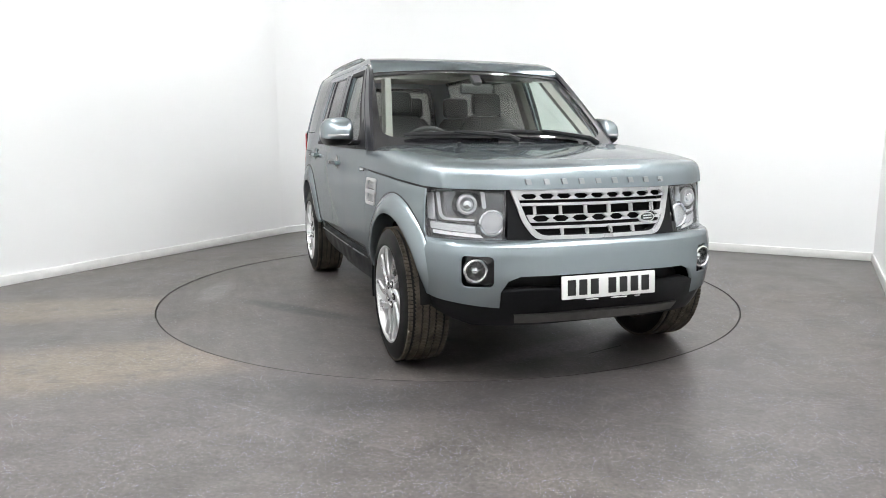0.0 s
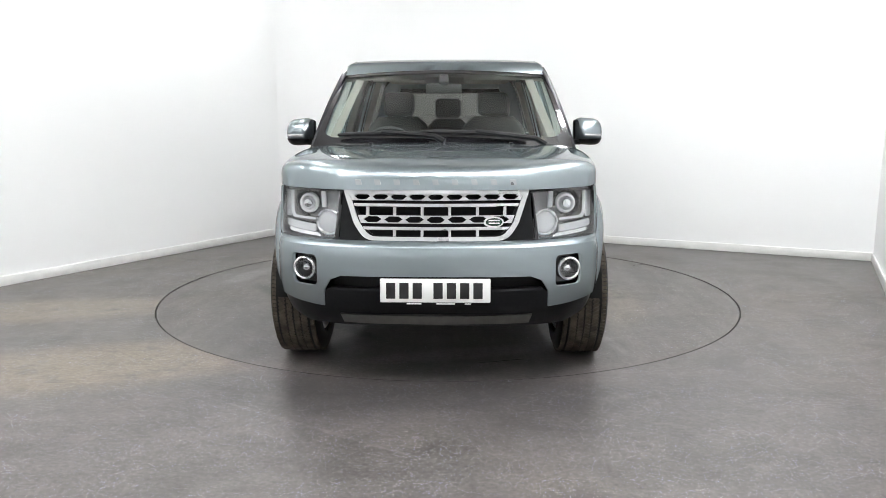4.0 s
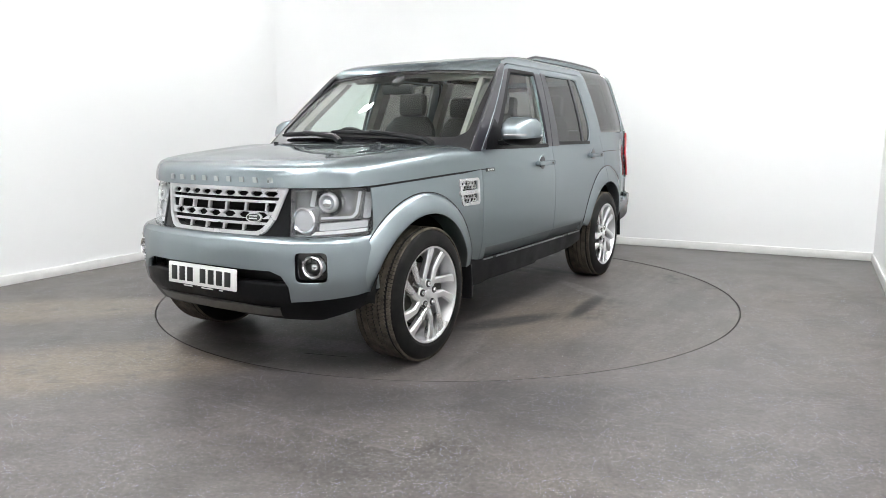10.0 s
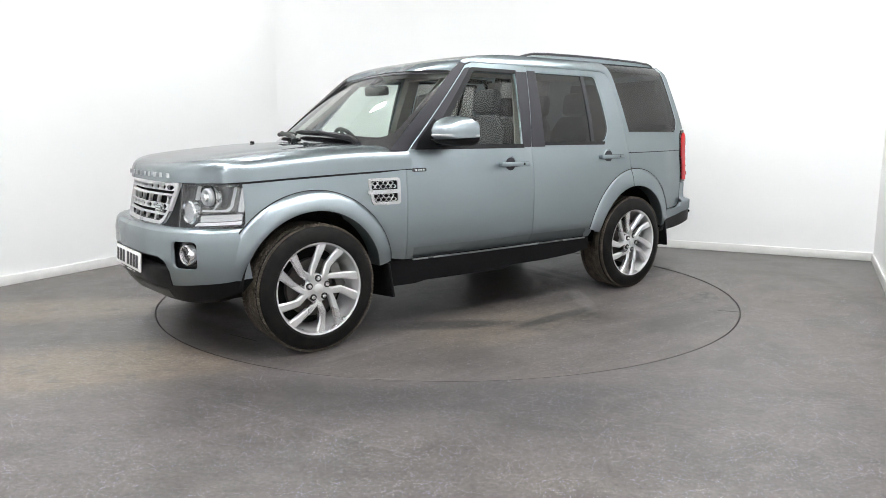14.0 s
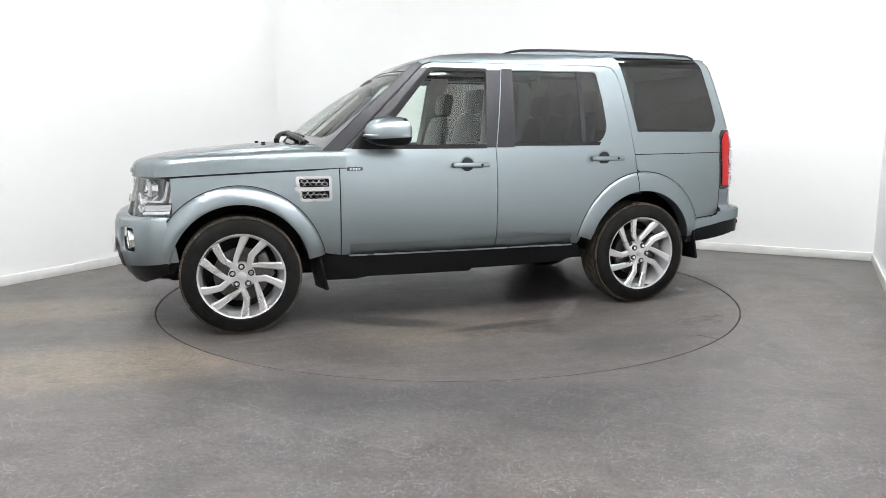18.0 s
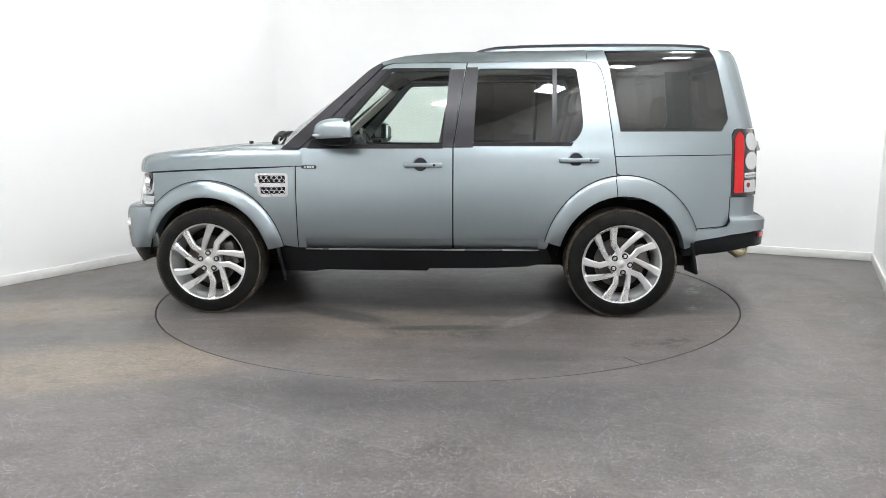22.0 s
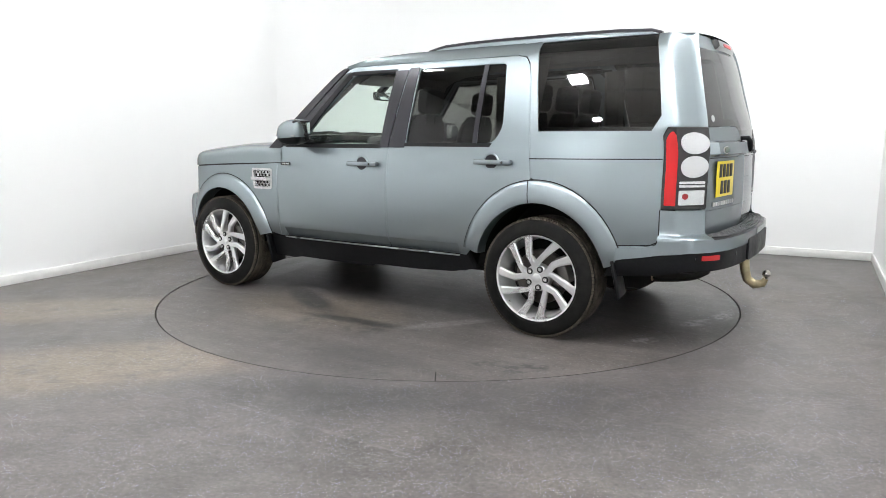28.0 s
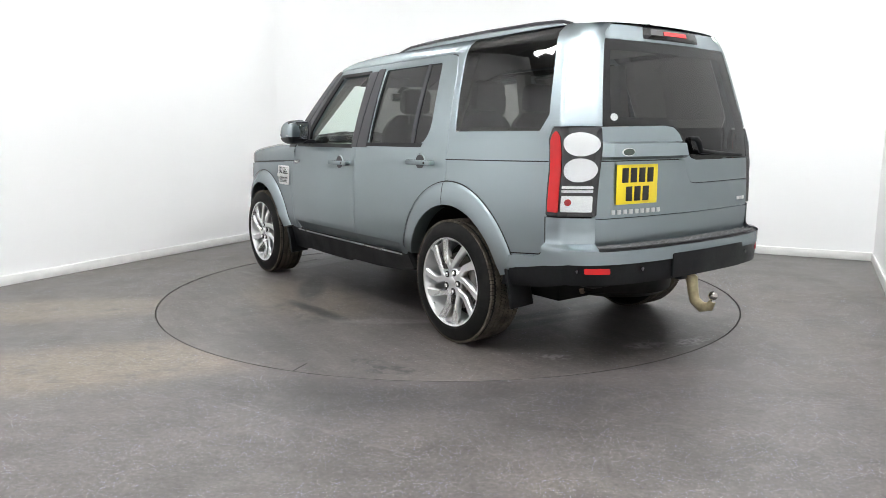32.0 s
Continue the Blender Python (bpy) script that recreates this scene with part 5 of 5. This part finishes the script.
    for r in range(5):
        part("step_rib", tube([wrap(0.028 + 0.02 * r)(-0.5 + k / 10, 0.684) for k in range(11)], 0.005, 6), M_RIBS, body)
    for sign in (1, -1):
        part("reflector", panel(rounded([(sign * 0.4, 0.555), (sign * 0.56, 0.557), (sign * 0.56, 0.585), (sign * 0.4, 0.583)], 0.006), wrap(0.003), out, 0.05, 0.01), M_RED, body, "red reflector")
        for s in (0.24, 0.62):
            c = wrap(0.004)(sign * s, 0.57)
            part("parking_sensor", lathe([(0.001, 0.004), (0.011, 0.003), (0.012, 0)], 14, Matrix.Translation(c) @ Euler((0, radians(-90), 0)).to_matrix().to_4x4()), M_GLOSSBLACK, body)
    part("tow_cover", panel(rounded([(-0.2, 0.5), (0.12, 0.5), (0.12, 0.632), (-0.2, 0.632)], 0.01), wrap(-0.006), out, 0.05, 0.014), M_BLACK, body, "black tow cover")
    # tow hook
    hook = tube([(-2.3, -0.02, 0.5), (-2.44, -0.02, 0.485), (-2.48, -0.02, 0.45), (-2.49, -0.02, 0.38), (-2.505, -0.02, 0.33), (-2.55, -0.02, 0.3), (-2.6, -0.02, 0.312), (-2.615, -0.02, 0.345)], [0.03, 0.033, 0.034, 0.03, 0.03, 0.031, 0.026, 0.018], 12)
    t = cpart("tow_bar", hook, M_BRASS, "worn swan-neck tow bar")
    part("tow_ball", lathe([(0.001, 0.025)] + [(0.025 * math.sin(radians(a)), 0.025 * math.cos(radians(a))) for a in range(20, 161, 20)] + [(0.012, -0.035)], 20, pose(-2.617, -0.02, 0.375)), M_BALL, t)
    part("socket", brick(0.05, 0.06, 0.05, 0.01, pose(-2.46, 0.06, 0.48)), M_BLACK, t)
    mirrored(build_tail_lamp)


def build_tail_lamp(sign):
    out = (-0.7, sign * 0.7, 0)
    shape = [(-2.197, 0.842), (-2.195, 1.235), (-2.228, 1.293), (-2.455, 1.293), (-2.455, 0.842)]
    lamp = cpart("tail_lamp", panel(rounded(shape, 0.01), side(sign, -0.006), out, 0.04, 0.04), M_GLOSSBLACK, "tall tail lamp with red edge and round lenses")
    part("red_edge", panel(rounded([(-2.208, 0.862), (-2.206, 1.226), (-2.23, 1.262), (-2.258, 1.275), (-2.276, 1.25), (-2.28, 0.862)], 0.008), side(sign, -0.014), out, 0.04, 0.012), M_RED, lamp, "red light strip")
    for z in (1.208, 1.078):
        pts = [(-2.376 + 0.076 * math.cos(a * math.pi / 14), z + 0.06 * math.sin(a * math.pi / 14)) for a in range(28)]
        part("round_lens", panel(pts, side(sign, -0.014), out, 0.03, 0.01), M_LENS, lamp, "clear round lens")
    part("clear_strip", panel(rounded([(-2.298, 0.965), (-2.298, 0.998), (-2.44, 0.998), (-2.44, 0.965)], 0.005), side(sign, -0.012), out, 0.03, 0.01), M_LENS, lamp)
    part("strip_bar", panel([(-2.298, 0.979), (-2.298, 0.984), (-2.442, 0.984), (-2.442, 0.979)], side(sign, -0.015), out, 0.03, 0.006), M_GLOSSBLACK, lamp)
    part("clear_strip", panel(rounded([(-2.298, 0.866), (-2.298, 0.948), (-2.44, 0.948), (-2.44, 0.866)], 0.008), side(sign, -0.012), out, 0.03, 0.01), M_LENS, lamp, "clear reversing lens")
    part("fog_lens", panel([(-2.335 + 0.017 * math.cos(a * math.pi / 9), 0.915 + 0.017 * math.sin(a * math.pi / 9)) for a in range(18)], side(sign, -0.016), out, 0.03, 0.006), M_REDDIM, lamp, "small red lamp")


# ---- wheels ----
def build_wheels():
    prof = [(0.265, -0.125), (0.275, -0.132), (0.3, -0.132), (0.335, -0.126), (0.357, -0.115), (0.367, -0.104), (0.371, -0.09)]
    tread = [(0.371, -0.09), (0.374, 0.0), (0.371, 0.09)]
    body = lathe(prof + [(0.371, 0.0)] + [(r, -h) for r, h in prof[::-1]], 72)
    bumpring = lathe([(0.284, 0.1325), (0.286, 0.1345), (0.289, 0.1335)], 64)
    blocks = []
    n = 108
    for k in range(n):
        for row, (off, w, skew) in enumerate(((-0.098, 0.026, 12), (-0.058, 0.036, -28), (-0.019, 0.03, 25), (0.019, 0.03, -25), (0.058, 0.036, 28), (0.098, 0.026, -12))):
            a = 2 * math.pi * (k + 0.5 * (row % 2)) / n
            r = 0.3715 if abs(off) < 0.08 else 0.3672
            m = Matrix.Rotation(a, 4, "Z") @ pose(r, 0, off, skew, 0 if abs(off) < 0.08 else math.copysign(14, -off) * -1, 0)
            blocks.append(brick(0.012, 0.0172, w + 0.002, 0, m))
    tyre_mesh = mesh_of("tyre", *join(body, bumpring))
    tread_mesh = mesh_of("tread", *join(*blocks))
    barrel = lathe([(0.235, -0.12), (0.25, -0.11), (0.24, -0.02), (0.245, 0.075), (0.252, 0.1)], 64)
    lip = lathe([(0.25, 0.09), (0.256, 0.112), (0.262, 0.127), (0.272, 0.13), (0.275, 0.122), (0.268, 0.112)], 64)
    spokes = []
    for k in range(10):
        base, bent = 72 * (k // 2), k % 2

        def pt(r, ang, w, h):
            c, s = math.cos(radians(ang)), math.sin(radians(ang))
            return Vector((r * c - w * s, r * s + w * c, h))
        if bent:
            way = ((0.05, 6, 0.017, 0.108, 0.05), (0.085, 4, 0.0165, 0.112, 0.045), (0.138, 11.5, 0.0175, 0.1165, 0.04), (0.147, 12, 0.018, 0.1165, 0.04), (0.2, 7.2, 0.0195, 0.119, 0.036), (0.264, 3, 0.024, 0.121, 0.03))
        else:
            way = ((0.05, 10, 0.016, 0.108, 0.05), (0.088, -6, 0.0165, 0.112, 0.045), (0.13, -23, 0.018, 0.1155, 0.04), (0.19, -34, 0.0195, 0.118, 0.036), (0.264, -41, 0.024, 0.121, 0.03))
        rows = []
        for r, ang, w, h, d in way:
            ang += base
            w *= 1.22
            rows.append([pt(r, ang, -w, h - 0.009), pt(r, ang, -w * 0.62, h), pt(r, ang, w * 0.62, h), pt(r, ang, w, h - 0.009), pt(r, ang, w * 0.75, h - d), pt(r, ang, -w * 0.75, h - d)])
        spokes.append(loft(rows, closed=True, capped=True))
    hub = lathe([(0.001, 0.108), (0.03, 0.11), (0.074, 0.108), (0.084, 0.096), (0.084, 0.02)], 40)
    rim_mesh = mesh_of("rim", *barrel)
    lip_mesh = mesh_of("rim_lip", *lip)
    spoke_meshes = [mesh_of("spoke", *s, None, 30) for s in spokes]
    hub_mesh = mesh_of("hub", *hub)
    cap_mesh = mesh_of("centre_cap", *lathe([(0.001, 0.12), (0.02, 0.119), (0.028, 0.115), (0.03, 0.106)], 28))
    bolt_mesh = mesh_of("wheel_nut", *lathe([(0.001, 0.122), (0.009, 0.122), (0.0125, 0.118), (0.0135, 0.1)], 6))
    # Shade in each nut's recess, drawn as a flat dark ring.
    well_mesh = mesh_of("nut_well_shade", *lathe([(0.0125, 0.1125), (0.02, 0.1135), (0.0205, 0.105)], 16))
    disc_mesh = mesh_of("brake_disc", *lathe([(0.06, 0.045), (0.17, 0.045), (0.172, 0.04), (0.172, 0.012), (0.06, 0.012)], 48))
    cal_mesh = mesh_of("caliper", *brick(0.07, 0.17, 0.09, 0.02, pose(0.16, 0, 0.03)))
    back_mesh = mesh_of("back_plate", *lathe([(0.001, -0.03), (0.23, -0.03), (0.232, -0.04)], 40))
    for me, mat in ((tyre_mesh, M_TYRE), (tread_mesh, M_TREAD), (rim_mesh, M_RIMIN), (lip_mesh, M_RIM), (hub_mesh, M_RIM), (cap_mesh, M_RIM), (bolt_mesh, M_CHROME), (well_mesh, M_GAP), (disc_mesh, M_DISC), (cal_mesh, M_SKID), (back_mesh, M_DARK), *[(s, M_RIM) for s in spoke_meshes]):
        me.materials.append(mat)

    def child(name, me, parent, m=None):
        ob = new(name, me)
        ob.parent = parent
        if m is not None:
            ob.matrix_basis = m
        return ob
    for x in (1.4425, -1.4425):
        for sign in (1, -1):
            w = child("wheel", tyre_mesh, car)
            tagged(w, "road tyre on a silver ten-spoke alloy wheel")
            spin = {(1.4425, 1): -56.5, (-1.4425, 1): -80, (1.4425, -1): 30, (-1.4425, -1): 50}[(x, sign)]
            w.matrix_basis = Matrix.Translation(OFF + Vector((x, sign * 0.79, 0.376))) @ Euler((radians(-90 * sign), 0, 0)).to_matrix().to_4x4() @ Matrix.Rotation(radians(spin), 4, "Z")
            child("tread", tread_mesh, w)
            child("rim", rim_mesh, w)
            child("rim_lip", lip_mesh, w)
            for s in spoke_meshes:
                child("spoke", s, w)
            child("hub", hub_mesh, w)
            child("centre_cap", cap_mesh, w)
            for k in range(5):
                m = Matrix.Rotation(radians(72 * k + 39), 4, "Z") @ pose(0.06, 0, 0)
                child("wheel_nut", bolt_mesh, w, m)
                child("nut_well_shade", well_mesh, w, m)
            child("brake_disc", disc_mesh, w)
            child("caliper", cal_mesh, w, Matrix.Rotation(radians(200 - spin), 4, "Z"))
            child("back_plate", back_mesh, w)


# ---- underside and inside ----
def build_under():
    cpart("underbody", join(brick(3.9, 1.1, 0.14, 0.03, pose(-0.05, 0, 0.37)), brick(1.75, 1.6, 0.12, 0.03, pose(0.0, 0, 0.4)), brick(0.4, 1.3, 0.16, 0.05, pose(-2.15, 0, 0.52)), brick(0.3, 1.0, 0.25, 0.05, pose(1.88, 0, 0.48))), M_DARK, "dark underbody")
    cpart("bulkhead", join(brick(0.02, 1.5, 0.75, 0, pose(0.95, 0, 0.75)), brick(0.85, 1.3, 0.03, 0, pose(1.4, 0, 0.93)), brick(0.03, 0.9, 0.5, 0, pose(1.93, 0, 0.75))), M_DARK)
    cpart("spare_wheel", lathe([(0.02, 0.0), (0.3, 0.0), (0.35, 0.03), (0.36, 0.1), (0.3, 0.18), (0.02, 0.18)], 40, pose(-1.92, 0.0, 0.31)), M_TYRE, "spare wheel slung under the boot")
    cpart("exhaust", tube([(-1.0, 0.3, 0.33), (-1.7, 0.35, 0.34), (-2.0, 0.35, 0.36)], 0.035, 12), M_RUST, "rusty exhaust pipe")
    cpart("gearbox_guard", brick(0.7, 0.5, 0.1, 0.03, pose(0.2, 0, 0.3)), M_DARK)
    for x in (1.4425, -1.4425):
        cpart("axle", tube([(x, -0.7, 0.376), (x, 0.7, 0.376)], 0.045, 12), M_DARK)
        for sign in (1, -1):
            cpart("wishbone", brick(0.34, 0.35, 0.05, 0.02, pose(x, sign * 0.55, 0.33)), M_DARK)


def seat(x, y, w, name="seat", lean=14):
    cushion = brick(0.5, w, 0.15, 0.05, pose(x, y, 0.75, 0, -6, 0))
    s = cpart(name, cushion, M_SEAT, "dark leather seat")
    rows = []
    for k in range(12):
        t = k / 11
        half = w / 2 * (0.94 + 0.06 * math.sin(math.pi * t)) * (1 if t < 0.8 else 1 - 0.35 * ((t - 0.8) / 0.2) ** 2)
        xx, zz = x - 0.22 - 0.62 * t * math.sin(radians(lean)), 0.78 + 0.62 * t
        d = 0.06 * (1 - 0.4 * t)
        row = []
        for j in range(16):
            a = 2 * math.pi * j / 16
            row.append(Vector((xx + d * math.copysign(abs(math.cos(a)) ** 0.7, math.cos(a)), y + half * math.copysign(abs(math.sin(a)) ** 0.5, math.sin(a)), zz)))
        rows.append(row)
    part("backrest", loft(rows, closed=True, capped=True), M_SEAT, s)
    hx, hz = x - 0.22 - 0.76 * math.sin(radians(lean)), 1.5
    part("headrest", brick(0.1, 0.25, 0.19, 0.05, pose(hx, y, hz, 0, -8, 0)), M_SEAT, s)
    for d in (-0.055, 0.055):
        part("headrest_post", tube([(hx + 0.01, y + d, hz - 0.16), (hx, y + d, hz - 0.05)], 0.007, 8), M_CHROME, s)
    return s


def build_inside():
    cpart("cabin_floor", brick(3.0, 1.5, 0.05, 0, pose(-0.6, 0, 0.5)), M_DARK, "dark cabin carpet")
    for sign in (1, -1):
        seat(0.1, sign * 0.38, 0.52)
        cpart("boot_trim", brick(0.8, 0.03, 0.42, 0.01, pose(-1.78, sign * 0.72, 1.09)), M_DASH, "charcoal boot side trim")
        for a, b, z in (((0.86, 1.2), (0.32, 1.66), 0), ):
            rows = [[Vector((a[0] + (b[0] - a[0]) * t - d, sign * (0.765 - 0.135 * t - e), a[1] + (b[1] - a[1]) * t - f)) for d, e, f in ((0, 0.0, 0.01), (0.02, 0.05, 0.02), (0.09, 0.04, 0.02), (0.1, 0, 0.01))] for t in [k / 6 for k in range(7)]]
            cpart("pillar_trim", loft(rows), M_CREAM, "pale inner pillar trim")
        for x0, x1 in ((-0.26, -0.36), (-1.28, -1.33)):
            rows = [[Vector((x0 + (x1 - x0) * t + d, sign * (0.83 - 0.16 * t - e), 1.18 + 0.56 * t)) for d, e in ((0.08, 0), (0.05, 0.04), (-0.05, 0.04), (-0.08, 0))] for t in [k / 5 for k in range(6)]]
            cpart("pillar_trim", loft(rows), M_CREAM, "pale inner pillar trim")
        cpart("sun_visor", brick(0.16, 0.38, 0.015, 0.006, pose(0.2, sign * 0.33, 1.675, 0, 25, 0)), M_CREAM, "pale folded sun visor")
    for y in (-0.45, 0.0, 0.45):
        seat(-0.85, y, 0.42, lean=12)
    for y in (-0.36, 0.36):
        s = cpart("folded_seat", brick(0.5, 0.5, 0.12, 0.04, pose(-1.75, y, 0.85)), M_SEAT, "folded third-row seat")
    # dashboard with binnacle, and the wheel on the car's right
    rows = []
    for k in range(21):
        q = -1 + k / 10
        bow = 0.06 * q * q
        rows.append([Vector((0.98 - bow * 1.5, 0.76 * q, 1.16)), Vector((0.85 - bow, 0.76 * q, 1.185)), Vector((0.68 - bow, 0.76 * q, 1.17)), Vector((0.6 - bow, 0.76 * q, 1.1)), Vector((0.62 - bow, 0.76 * q, 0.95)), Vector((0.75, 0.76 * q, 0.7))])
    dash = cpart("dashboard", loft(rows), M_DASH, "charcoal dashboard")
    part("binnacle", brick(0.22, 0.4, 0.1, 0.04, pose(0.68, -0.38, 1.2, 0, 8, 0)), M_DASH, dash)
    part("centre_console", brick(0.9, 0.24, 0.3, 0.04, pose(0.25, 0, 0.72)), M_DASH, dash)
    part("centre_screen", brick(0.02, 0.24, 0.14, 0.01, pose(0.585, 0, 1.08, 0, -10, 0)), M_GLOSSBLACK, dash)
    for y in (-0.66, -0.16, 0.16, 0.66):
        part("air_vent", lathe([(0.02, 0.01), (0.035, 0.016), (0.042, 0.01), (0.044, -0.01)], 20, pose(0.585, y, 1.1, 0, -80, 0)), M_SILVER, dash)
    ring = [Vector((0.185 * math.cos(a * math.pi / 16), 0.185 * math.sin(a * math.pi / 16), 0)) for a in range(33)]
    m = pose(0.46, -0.38, 1.135, 0, -64, 0)
    wheel = cpart("steering_wheel", tube([m @ p for p in ring], 0.016, 10), M_DASH, "dark leather steering wheel with silver insert")
    part("wheel_boss", brick(0.16, 0.2, 0.05, 0.02, m), M_DASH, wheel)
    for a in (0, 180, 270):
        p = Vector((math.cos(radians(a + 90)), math.sin(radians(a + 90)), 0))
        part("wheel_spoke", tube([m @ (p * 0.06), m @ (p * 0.18)], 0.014, 8), M_SILVER if a < 200 else M_DASH, wheel)
    part("column", tube([m @ Vector((0, 0, 0)), (0.7, -0.38, 1.05)], 0.04, 10), M_DASH, wheel)
    mir = cpart("rear_view_mirror", brick(0.035, 0.25, 0.07, 0.015, pose(0.45, 0.0, 1.575, 0, 6, 6)), M_DASH, "rear-view mirror")
    part("glass", brick(0.004, 0.235, 0.055, 0.001, pose(0.43, 0.0, 1.575, 0, 6, 6)), M_MIRROR, mir)
    part("sensor_pod", brick(0.1, 0.07, 0.04, 0.015, pose(0.44, 0.0, 1.635, 0, 35, 0)), M_DASH, mir)


build_bonnet()
mirrored(build_side)
mirrored(build_flare)
build_front()
build_cabin()
mirrored(build_mirror)
build_rear()
build_wheels()
build_under()
build_inside()


def motions():
    rows = []
    for k in range(17):
        t = 2.0 * k
        rows.append((t, pose(0, 0, 0, 0, 0, -70.80 - 5.0745 * t)))
    walk(car, rows)
    walk(turntable, rows)


motions()
